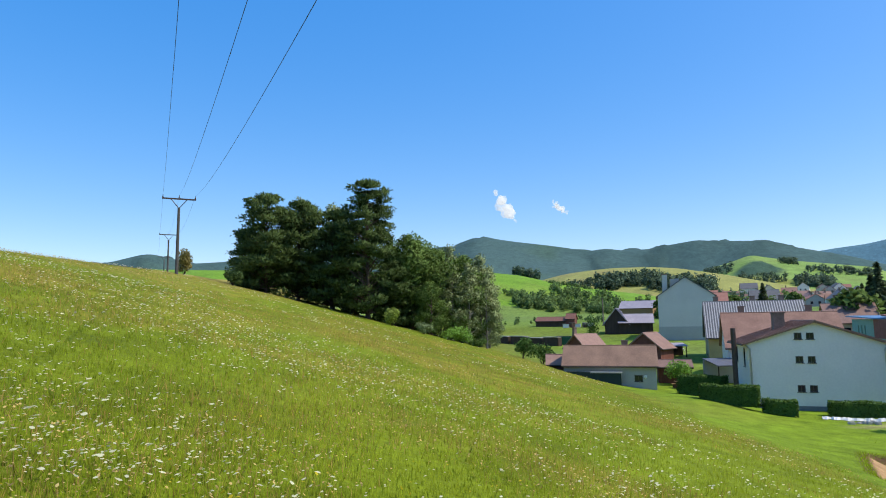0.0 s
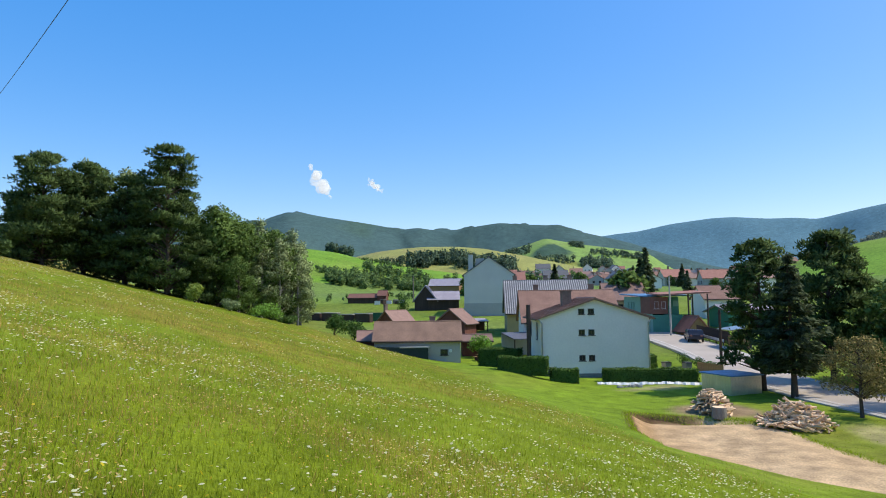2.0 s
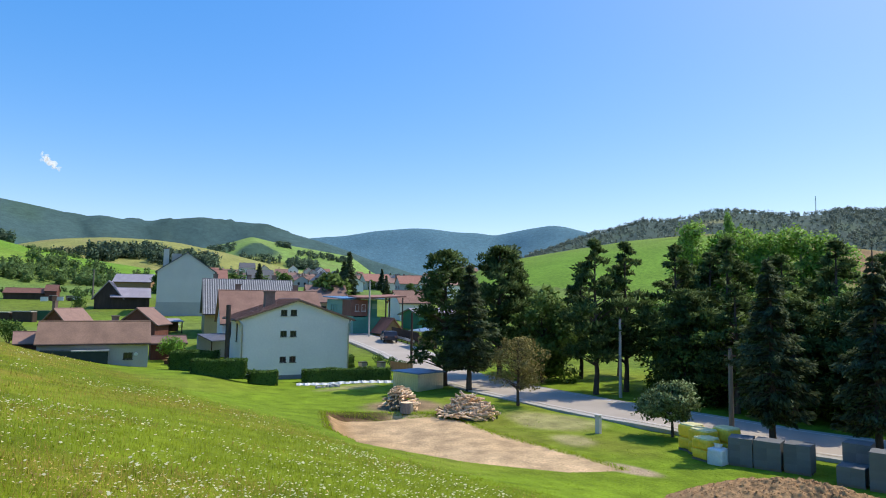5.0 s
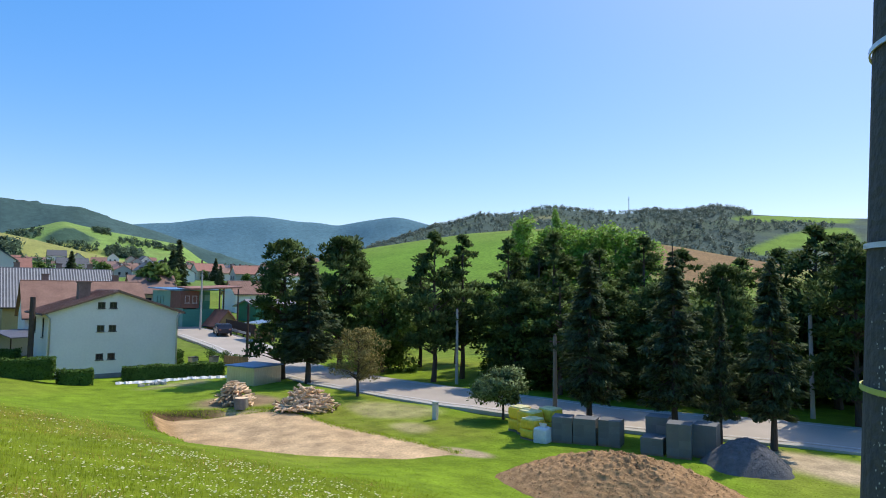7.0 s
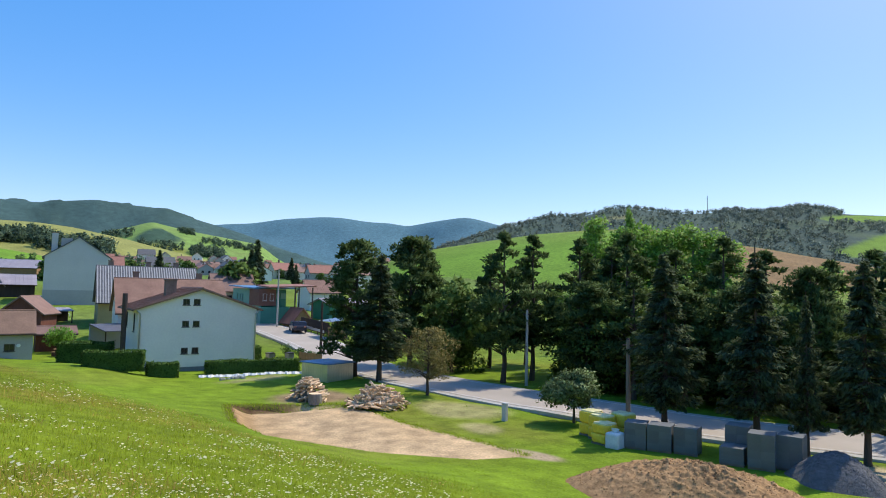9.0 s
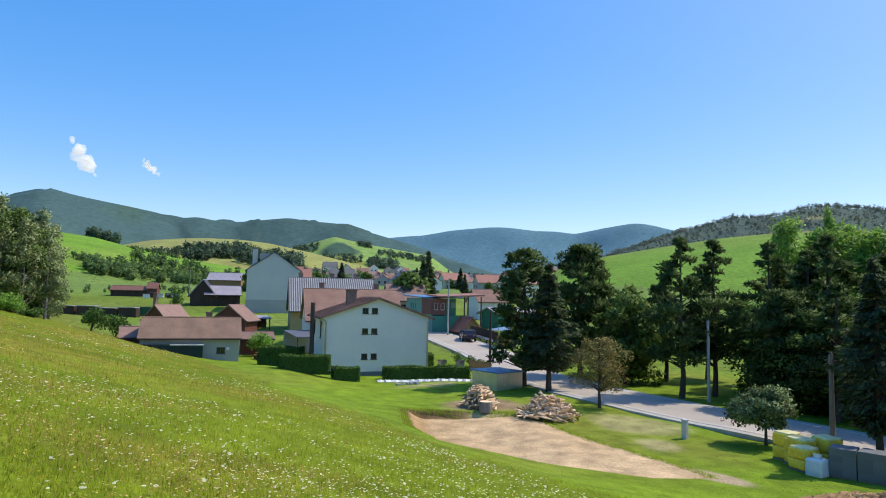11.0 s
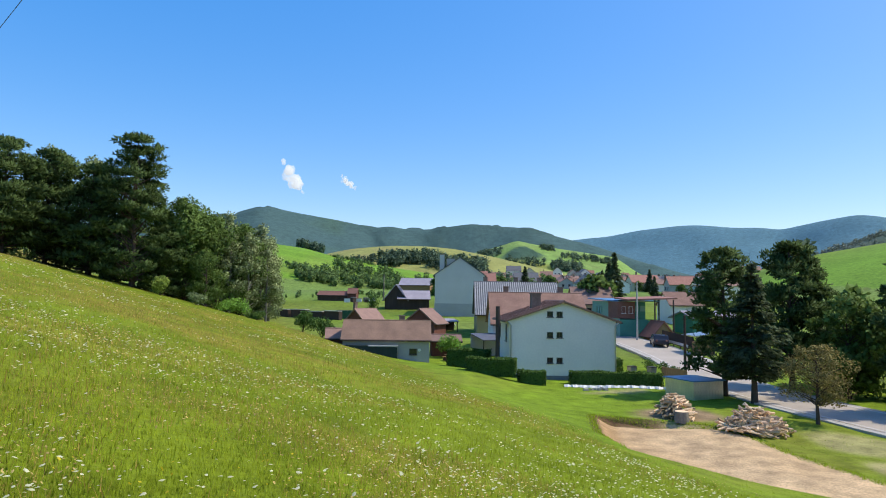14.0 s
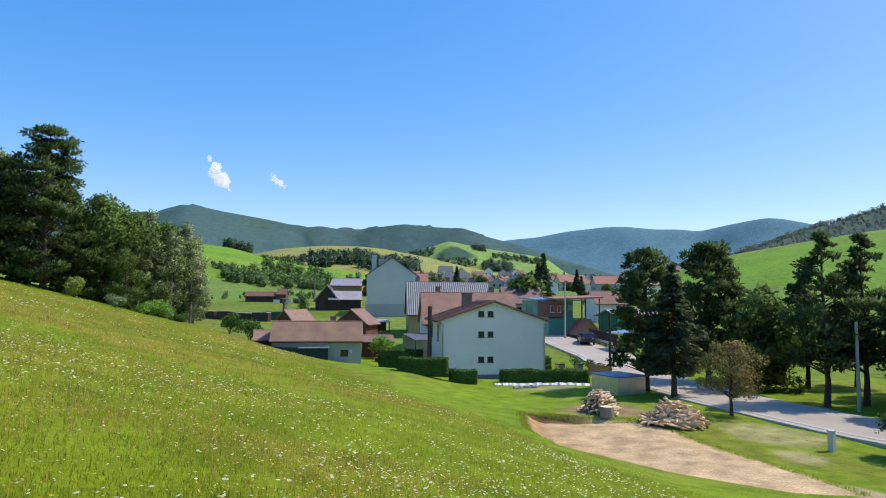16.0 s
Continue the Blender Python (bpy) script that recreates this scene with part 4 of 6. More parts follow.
def shed_and_cabins():
    s = gabled("grey_shed", 19.85, 60.75, 286, 5.0, 8.6, 2.6, 4.2, PLASTER_GREY, ROOF_SHED, "long low grey shed with a weathered brown sheet roof", 0.3, 0.2, left=[(6.3, 1.05, 0.75, 0.6)], base=0.25, chimneys=[(3.2, 2.8, 0.6, 4.75)])
    part("lean_to", Shape().prism([(-0.9, 3.2, -0.4), (-0.9, 8.3, -0.4), (-0.9, 8.3, 2.0), (-0.9, 3.2, 1.85)], (0.88, 0, 0)), TARP, s, "dark green lean-to against the wall")
    part("lean_to_edge", Shape().box(-0.98, 3.1, 1.87, -0.02, 6.0, 1.97), KERB, s)
    part("wall_lamp", Shape().rod((-0.12, 1.0, 1.5), (-0.02, 1.0, 1.5), 0.13, 0.16, 12), FRAME_WHITE, s)
    gabled("red_cabin", 15.6, 82.9, 60, 3.6, 3.4, 2.2, 3.7, WOOD_RED, ROOF_PINK, "little dark red cabin with a faded pink roof", 0.3, 0.25, group="garden cabins", chimneys=[(0.6, 1.0, 0.4, 4.6)])
    gabled("red_cabin", 23.0, 81.0, 40, 4.2, 4.2, 2.3, 4.0, WOOD_RED, ROOF_PINK, "little dark red cabin with a steep red roof", 0.3, 0.25, group="garden cabins")
    gabled("low_outhouse", 10.9, 68.4, 100, 2.4, 2.0, 0.3, 1.1, WOOD_RED, ROOF_PINK, "low outhouse with a faded pink roof", 0.2, 0.2)
    gabled("lean_to_shed", 22.6, 69.0, 105, 2.6, 3.2, 1.5, 2.0, WOOD_RED, ROOF_PINK, "small open shed with a faded red roof", 0.3, 0.2)
    gabled("long_barn", 24.8, 167.0, 112, 4, 7.5, 1.2, 2.1, WOOD_DARK, BRICK, "long low dark barn with a rusty red roof in the field", 0.3, 0.2)
    gabled("field_hut", 31.6, 163.4, 112, 3.4, 2.2, 1.7, 2.9, WOOD_RED, BRICK, "small rust-red hut at the end of the barn", 0.2, 0.2)
    gabled("wooden_barn", 33.0, 132.0, 20, 4.6, 7, 2.3, 5.2, WOOD_DARK, ROOF_VIOLET, "dark wooden barn with a steep pale roof", 0.4, 0.3, seam=0.6)
    gabled("wooden_barn", 37.2, 136.5, 105, 6.0, 6.5, 2.0, 3.6, WOOD_DARK, ROOF_VIOLET, "low wooden barn with a pale violet sheet roof", 0.4, 0.3, seam=0.6)
    gabled("tan_house", 58, 205, 120, 7, 10, 2.5, 4.6, WOOD_TAN, ROOF_VIOLET, "small house with a brown roof beyond the gardens", 0.4, 0.3, front=[(2, 1, 1, 1)])


def green_building():
    ob = thing("green_workshop", Matrix.Translation((52.9, 76.8, 1.9)) @ Matrix.Rotation(-radians(18), 4, "Z"), "green rendered workshop with a rust-red canopy roof beside the road", "building")
    part("wall", holed_wall(14, 0.3, lambda u: 5.0, [(a, 2.9, a + 0.5, 4.2) for a in (2.6, 4.0, 5.4)] + [(6.5, 0.9, 7.9, 2.2), (9.5, 2.9, 10.6, 4.2), (9.5, 0.9, 10.6, 2.2)], -1), GREEN_LIGHT, ob, at=Matrix.Translation((0, 14, 0)) @ Matrix.Rotation(-math.pi / 2, 4, "Z"), weld=True)
    part("lower_wall", Shape().box(0.3, -0.02, -1.0, 4.3, 13.9, 2.45), GREEN_WALL, ob, "dark green lower storey")
    part("side_wing", Shape().box(4.3, 5.2, -1.0, 6.6, 12.0, 2.1), GREEN_WALL, ob, "low green side wing")
    part("upper_wall", Shape().box(-0.06, -0.1, 2.6, 2.4, 4.6, 4.95), BRICK, ob, "brick-red upper corner room")
    part("upper_back", Shape().box(2.4, 1.2, 2.45, 4.3, 13.9, 4.95), GREEN_WALL, ob, "shaded green upper storey")
    for a in (0.5, 1.5):
        window(ob, Matrix.Translation((a, -0.13, 3.3)), 0.6, 1.0, FRAME_WHITE, False)
    for a in (2.5, 3.5):
        part("balcony_panel", Shape().box(a, 1.1, 3.6, a + 0.75, 1.19, 4.4), GREEN_LIGHT, ob)
    part("roof", Shape().prism([(-0.6, 3.2, 5.0), (7.0, 3.2, 5.0), (7.0, 14.6, 5.35), (-0.6, 14.6, 5.35)], (0, 0, 0.16)), SHEET_BLUE, ob, "blue-grey sheet roof")
    part("canopy", Shape().prism([(0.8, -2.2, 5.1), (7.6, -2.2, 5.4), (7.6, 4.6, 5.65), (0.8, 4.6, 5.35)], (0, 0, 0.2)), ROOF_RED, ob, "wide rust-red sheet canopy on posts")
    for a, c in ((7.2, -1.8), (4.6, -1.8), (7.2, 3.8)):
        part("post", Shape().rod((a, c, -1), (a, c, 5.3), 0.11), METAL_DARK, ob)
    gabled("roadside_hut", 54.9, 71.4, 8, 2.6, 3.0, 1.0, 2.5, WOOD_TAN, ROOF_RED, "little tan wooden hut with a steep red-brown roof", 0.5, 0.3)
    gabled("brown_roof_house", 76.0, 98.0, 112, 8, 6, 2.8, 4.9, PLASTER, ROOF_BROWN, "house with a broad brown roof behind the canopy", 0.4, 0.3, seam=0.4)
    gabled("blue_house", 108, 130, 70, 7, 8, 2.7, 4.7, mat("pale_blue_render", (0.5, 0.6, 0.65), 0.85, vary=0.1, scale=0.6, fine=8), ROOF_BROWN, "pale blue rendered house with a brown roof", 0.4, 0.3, front=[(2, 1.0, 1, 1.3), (5, 1.0, 1, 1.3)], left=[(1.5, 1.0, 1.0, 1.2), (5.0, 1.0, 1.0, 1.2)], win_mat=FRAME_WHITE)
    gabled("pale_roof_shed", 66, 81.5, 95, 5, 8, 2.2, 3.0, GREEN_WALL, ROOF_VIOLET, "low green shed with a pale sheet roof", 0.5, 0.4, seam=0.6)

main_houses()
shed_and_cabins()
green_building()


# ---- the power line over the hill ----
def pylon(x, y, tall, arm, m_turn, label):
    ob = thing("power_pylon", Matrix.Translation((x, y, height(x, y))) @ Matrix.Rotation(m_turn, 4, "Z"), label, "power pole", "power line pylons")
    part("mast", Shape().rod((0, 0, -0.5), (0, 0, tall - 0.9), 0.17, 0.12, 10), POLE_CONCRETE, ob)
    part("crossarm", Shape().box(-arm / 2, -0.06, tall - 0.08, arm / 2, 0.06, tall + 0.06), METAL_DARK, ob, bevel=0.01)
    for sx in (-1, 1):
        part("brace", Shape().rod((0, 0, tall - 0.95), (sx * arm * 0.24, 0, tall - 0.05), 0.04, n=6), METAL_DARK, ob)
    for a in (-arm / 2 + 0.08, 0.0, arm / 2 - 0.08):
        part("insulator", Shape().rod((a, 0, tall + 0.06), (a, 0, tall + 0.14), 0.07, 0.07).rod((a, 0, tall + 0.14), (a, 0, tall + 0.34), 0.05, 0.03), METAL_DARK, ob, smooth=False)
    return ob


def power_line():
    line = math.atan2(-26.0 - 1.44, 61.5 + 0.19)
    turn = -line + 0.0
    spots = [(-25.9, 61.4, 7.4, 3.1), (-48.2, 110.5, 7.4, 3.1), (-80.0, 181.0, 7.4, 3.1)]
    for x, y, tall, arm in spots:
        pylon(x, y, tall, arm, -line, "grey concrete power pole with a dark steel crossarm on the brow")
    near = (1.447, -0.07)
    ends = [(near[0], near[1], 12.05 - 0.34, 2.4)] + [(x, y, height(x, y) + tall, arm) for x, y, tall, arm in spots]
    across = Vector((math.cos(-line), math.sin(-line), 0))
    for k in (-1, 0, 1):
        s = Shape()
        for (x0, y0, z0, a0), (x1, y1, z1, a1) in zip(ends, ends[1:]):
            p = Vector((x0, y0, z0 + 0.34)) + across * k * (a0 / 2 - 0.08)
            q = Vector((x1, y1, z1 + 0.34)) + across * k * (a1 / 2 - 0.08)
            last = p
            for i in range(1, 25):
                t = i / 24
                c = p.lerp(q, t) - Vector((0, 0, 4 * 0.75 * t * (1 - t)))
                s.rod(last, c, 0.0085, n=4)
                last = c
        tagged(new("power_wire", s.mesh("power_wire", WIRE)), "thin dark overhead wire sagging between the poles", "wire", "power wires")
    # the pole beside the camera
    lean = Matrix.Translation((near[0], near[1], height(*near) - 0.4)) @ Matrix.Rotation(radians(2.4), 4, "X")
    ob = thing("near_power_pole", lean, "weathered dark concrete power pole with metal bands and lichen", "power pole")
    part("shaft", Shape().rod((0, 0, 0), (0, 0, 7.0), 0.19, 0.115, 32), POLE_CONCRETE, ob, smooth=False)
    for z, b, slope_, label in ((2.93, BAND_STEEL, 0.0, "thin steel strap"), (2.56, BAND_STEEL, 0.0, "thin steel strap"), (2.30, BAND_YELLOW, 0.0, "yellow-green strap")):
        r = 0.19 - 0.075 * z / 7 + 0.003
        v, f = [], []
        n = 48
        for i in range(n):
            a = 2 * math.pi * i / n
            for rr, dz in ((r, -0.005), (r + 0.003, -0.005), (r + 0.003, 0.005), (r, 0.005)):
                v.append((rr * math.cos(a), rr * math.sin(a), z + dz))
        for i in range(n):
            j = (i + 1) % n
            f += [(4 * i + k, 4 * j + k, 4 * j + (k + 1) % 4, 4 * i + (k + 1) % 4) for k in range(4)]
        part("band", Shape().add(v, f), b, ob, label)
    part("crossarm", Shape().box(-1.3, -0.06, 6.62, 1.3, 0.06, 6.76), METAL_DARK, ob, at=Matrix.Rotation(-line, 4, "Z"))
    for a in (-1.12, 0, 1.12):
        part("insulator", Shape().rod((a, 0, 6.76), (a, 0, 7.05), 0.05, 0.03), METAL_DARK, ob, at=Matrix.Rotation(-line, 4, "Z"))
    # lichen spots on the shaft
    rng = random.Random(3)
    v, f = [], []
    for _ in range(220):
        z, a = rng.uniform(1.95, 2.56), rng.gauss(math.radians(128), 0.1)
        s_ = rng.uniform(0.0006, 0.0022)
        r = 0.19 - 0.075 * z / 7 + 0.0012
        k = len(v)
        for i in range(6):
            b = i * math.pi / 3 + rng.uniform(-0.3, 0.3)
            aa, zz = a + s_ * math.cos(b) / r, z + s_ * math.sin(b) * rng.uniform(0.8, 1.6)
            v.append((r * math.cos(aa), r * math.sin(aa), zz))
        f.append(tuple(range(k, k + 6)))
    rust = Shape()
    for _ in range(26):
        a, z, k = rng.uniform(3.2, 5.2), rng.uniform(1.2, 4.6), rng.uniform(0.012, 0.04)
        r = 0.19 - (0.19 - 0.115) * z / 7.0 + 0.0012
        ring = [(a + k * rng.uniform(0.5, 1.1) * math.cos(i * math.pi / 5) / r, z + k * rng.uniform(0.6, 1.5) * math.sin(i * math.pi / 5)) for i in range(10)]
        rust.add([(r * math.cos(b), r * math.sin(b), c) for b, c in ring], [tuple(range(10))])
    part("rust_stain", rust, mat("rust_stain", (0.17, 0.07, 0.035), 0.95, vary=0.4, scale=8, fine=40), ob, "brown rust stains")["kind"] = "stuff"
    part("lichen", Shape().add(v, f), mat("pale_lichen", (0.5, 0.48, 0.42), 0.95, vary=0.2), ob, "pale lichen spots")["kind"] = "stuff"


# ---- yard things ----
def hedge(x0, y0, x1, y1, wide, tall, seed, label, group="clipped hedges", base=None):
    """A clipped hedge: a leafy skin of small leaves over a dark core."""
    rng = np.random.default_rng(seed)
    L = math.hypot(x1 - x0, y1 - y0)
    z = (height((x0 + x1) / 2, (y0 + y1) / 2) if base is None else base) - 0.1
    ob = thing("hedge", Matrix.Translation((x0, y0, z)) @ Matrix.Rotation(math.atan2(y1 - y0, x1 - x0), 4, "Z"), label, "hedge", group)
    part("core", Shape().box(0.05, -wide / 2 + 0.08, 0, L - 0.05, wide / 2 - 0.08, tall - 0.08), HEDGE, ob, bevel=0.12)
    area = 2 * (L * tall + wide * tall) + L * wide
    n = int(area * 170)
    p = np.stack([rng.uniform(0, L, n), rng.uniform(-wide / 2, wide / 2, n), rng.uniform(0, tall, n)], 1)
    face = rng.choice(5, n, p=np.array([L * tall, L * tall, wide * tall, wide * tall, L * wide]) / (2 * (L * tall + wide * tall) + L * wide))
    p[face == 0, 1], p[face == 1, 1] = -wide / 2, wide / 2
    p[face == 2, 0], p[face == 3, 0], p[face == 4, 2] = 0, L, tall
    p += rng.normal(size=p.shape) * 0.035
    p[:, 2] += 0.05 * np.sin(p[:, 0] * 2.1 + seed)
    v, f = leaf_cards(p, rng.uniform(0.05, 0.11, n), rng)
    nrm = np.array([(0, -1, 0.2), (0, 1, 0.2), (-1, 0, 0.2), (1, 0, 0.2), (0, 0, 1)])[face] + 0.3 * rng.normal(size=(n, 3))
    nrm = np.repeat(nrm / np.linalg.norm(nrm, axis=1)[:, None], 4, 0)
    part("leaves", mesh_of("leaves", v, faced(v, f, nrm), HEDGE, normals=nrm), HEDGE, ob)
    return ob


def bush(name, x, y, wide, tall, seed, leaf_mat, label, n=900, leaf=0.1, group=""):
    rng = np.random.default_rng(seed)
    ob = thing(name, on_ground(x, y), label, "bush", group)
    s = Shape()
    pts = []
    for k in range(9):
        a, r = rng.uniform(0, 6.28), wide * rng.uniform(0.1, 0.62)
        c = np.array([r * math.cos(a), r * math.sin(a), tall * rng.uniform(0.35, 0.8)])
        s.rod((0, 0, -0.1), c, 0.03, 0.008, 5)
        d = rng.normal(size=(n // 9, 3))
        d /= np.linalg.norm(d, axis=1)[:, None]
        pts.append(c + d * (rng.uniform(0.2, 1, n // 9) ** 0.5)[:, None] * [wide * 0.45, wide * 0.45, tall * 0.3])
    p = np.concatenate(pts)
    p[:, 2] = np.maximum(p[:, 2], 0.02)
    v, f = leaf_cards(p, rng.uniform(0.6, 1.2, len(p)) * leaf, rng)
    part("stem", s, BARK, ob)
    part("leaves", mesh_of("leaves", v, f, leaf_mat), leaf_mat, ob)
    return ob


def wood_pile(x, y, rx, ry, tall, count, seed, label, stacked=False):
    """A heap of split logs, each a part."""
    rng = random.Random(seed)
    ob = thing("wood_pile", on_ground(x, y), label, "wood pile")
    protos = []
    for k in range(5):
        s = Shape()
        L, r = rng.uniform(0.6, 0.8) if stacked else rng.uniform(0.6, 1.25), rng.uniform(0.03, 0.068)
        n = rng.choice((4, 5, 6))
        a = [(r * rng.uniform(0.7, 1.2) * math.cos(6.283 * i / n), r * rng.uniform(0.7, 1.2) * math.sin(6.283 * i / n)) for i in range(n)]
        s.prism([(-L / 2, p, q) for p, q in a], (L, 0, 0))
        protos.append(s.mesh("log", WOOD_RAW))
    for i in range(count):
        t = (i / count) ** 0.8
        rr = 1 - 0.55 * t if stacked else math.sqrt(1.0 - 0.9 * t)
        a, d = rng.uniform(0, 6.283), math.sqrt(rng.uniform(0, 1))
        px, py = math.cos(a) * d * rx * (rr * 0.95 + 0.08), math.sin(a) * d * ry * (rr * 0.95 + 0.08)
        pz = 0.08 + tall * t * (1 - 0.35 * d) if stacked else 0.08 + tall * (1 - d * d * 0.85) * (0.35 + 0.65 * t)
        yaw = rng.gauss(0.3, 0.35) if stacked else rng.choice((a + 1.57 + rng.gauss(0, 0.5), rng.uniform(0, 6.283)))
        m = Matrix.Translation((px, py, pz)) @ Matrix.Rotation(yaw, 4, "Z") @ Matrix.Rotation(rng.gauss(0, 0.12 if stacked else 0.3), 4, "Y") @ Matrix.Rotation(rng.uniform(0, 6), 4, "X")
        part("log", rng.choice(protos), WOOD_RAW, ob, at=m)
    s = Shape()
    n = 14
    v = [(0, 0, tall * (0.8 if stacked else 0.6))] + [(rx * 0.8 * math.cos(6.283 * i / n), ry * 0.8 * math.sin(6.283 * i / n), -0.1) for i in range(n)]
    s.add(v, [(0, 1 + i, 1 + (i + 1) % n) for i in range(n)] + [tuple(range(n, 0, -1))])
    part("heart", s, WOOD_GREY, ob, "shaded heart of the pile")
    return ob


def mound(name, x, y, rx, ry, tall, seed, material, label, rough, category, crumbs=0, lump=0.08):
    """A tipped heap with a lumpy skin and loose lumps."""
    n, m = 76, 210
    v, f = [], []
    rng = np.random.default_rng(seed)
    a, r = np.meshgrid(np.arange(m) * 2 * math.pi / m, np.arange(n + 1) / n)
    w = 1 + 0.10 * np.sin(2 * a + seed) + 0.06 * np.sin(5 * a)
    base = ground((x + rx * r * w * np.cos(a)).ravel(), (y + ry * r * w * np.sin(a)).ravel())
    for i in range(n + 1):
        r = i / n
        for j in range(m):
            a = 2 * math.pi * j / m
            w = 1 + 0.10 * math.sin(2 * a + seed) + 0.06 * math.sin(5 * a)
            px, py = x + rx * r * w * math.cos(a), y + ry * r * w * math.sin(a)
            prof = (1 - r ** 1.7) ** 1.05 if r < 1 else 0
            z = base[i * m + j] - 0.06 * r
            swell = (0.35 * noise.fractal(Vector((px * 1.3, py * 1.3, seed)), 1.0, 2.1, 4) + 0.65 * noise.fractal(Vector((px * 5.5, py * 5.5, seed)), 0.7, 2.1, 4)) * rough * (0.25 + prof)
            v.append((px, py, z + tall * prof + swell * (1 if r < 1 else 0)))
    for i in range(n):
        for j in range(m):
            k = (j + 1) % m
            f.append((i * m + j, (i + 1) * m + j, (i + 1) * m + k, i * m + k))
    me = mesh_of(name, v, f, material, smooth=True)
    ob = tagged(new(name, me), label, category)
    if crumbs:
        cv, cf = [], []
        for _ in range(crumbs):
            i, j = int(n * rng.uniform(0, 1) ** 0.6), int(rng.integers(m))
            c = np.array(v[min(i, n) * m + j])
            s = rng.uniform(0.25, 1) * lump * (1.6 if rng.uniform() < 0.08 else 1)
            k = len(cv)
            o = np.array([[1, 0, 0], [-1, 0, 0], [0, 1, 0], [0, -1, 0], [0, 0, 0.8], [0, 0, -0.8]]) * s * rng.uniform(0.6, 1.3, (6, 3))
            cv += [tuple(c + q) for q in o]
            cf += [(k + a, k + b, k + d) for a, b, d in ((0, 2, 4), (2, 1, 4), (1, 3, 4), (3, 0, 4), (2, 0, 5), (1, 2, 5), (3, 1, 5), (0, 3, 5))]
        lumps = part("crumble", mesh_of("crumble", cv, cf, material), material, ob)
        lumps["kind"] = "stuff"
    return ob


WRAP_FILM = mat("pale_yellow_film", (0.78, 0.70, 0.35), 0.35, vary=0.2, scale=4, fine=14)


def bulged_box(w, d, z0, z1, seed, n=9):
    """A soft pack: a box with rounded edges, bulging sides and creases."""
    s = Shape()
    c, hs = Vector((0, 0, (z0 + z1) / 2)), Vector((w / 2, d / 2, (z1 - z0) / 2))
    for axis in range(3):
        for sign in (-1, 1):
            v = []
            for i in range(n):
                for j in range(n):
                    q = [0.0, 0.0, 0.0]
                    q[axis], q[(axis + 1) % 3], q[(axis + 2) % 3] = sign, -1 + 2 * i / (n - 1), -1 + 2 * j / (n - 1)
                    p = Vector(q)
                    k = sum(abs(a) ** 7 for a in p) ** (-1 / 7)
                    p = Vector((p.x * hs.x, p.y * hs.y, p.z * hs.z)) * (0.35 + 0.65 * k)
                    bump = noise.fractal(p * 3.1 + Vector((seed, 0, 0)), 1.0, 2.0, 3) * 0.035 + abs(noise.noise(p * 9.0 + Vector((0, seed, 0)))) * 0.02
                    v.append(c + p * (1 + bump / max(0.3, p.length)))
            s.add(v, [(i * n + j, (i + 1) * n + j, (i + 1) * n + j + 1, i * n + j + 1) for i in range(n - 1) for j in range(n - 1)])
    return s


def pallet_stack(name, x, y, turn, w, d, tall, material, label, rows=5, cols=4, wrap=False, group="", z=None):
    """Building blocks stacked on a pallet: courses with recessed joints, or a wrapped pack."""
    base = height(x, y) if z is None else z
    ob = thing(name, Matrix.Translation((x, y, base)) @ Matrix.Rotation(turn, 4, "Z"), label, "pallet", group)
    if z is None:
        for k in (-1, 0, 1):
            part("pallet_runner", Shape().box(-w / 2, k * d * 0.4 - 0.05, -0.05, w / 2, k * d * 0.4 + 0.05, 0.1), WOOD_GREY, ob)
    if wrap:
        half = (tall - 0.1) / 2
        part("wrapped_pack", bulged_box(w, d, 0.1, 0.1 + half * 0.98, x), material, ob, smooth=True, weld=True)
        part("wrapped_pack", bulged_box(w * 0.97, d * 0.96, 0.1 + half, tall, y), material, ob, smooth=True, weld=True)
        part("loose_film", bulged_box(w * 0.93, d * 0.8, tall - 0.05, tall + 0.06, x + y), WRAP_FILM, ob, "crumpled pale film end", smooth=True, weld=True)
        return ob
    bh, bw = (tall - 0.1) / rows, w / cols
    me = Shape().box(0.001, 0, 0.001, bw - 0.001, d, bh - 0.001).mesh("block", material, 0.003)
    for r in range(rows):
        for c in range(cols):
            part("block", me, material, ob, at=(-w / 2 + c * bw, -d / 2, 0.1 + r * bh))
    return ob


LEAF_YELLOW = mat("yellow_green_leaves", (0.30, 0.38, 0.07), 0.6, vary=0.25, scale=1, fine=6, leaf=0.4, bump=0)


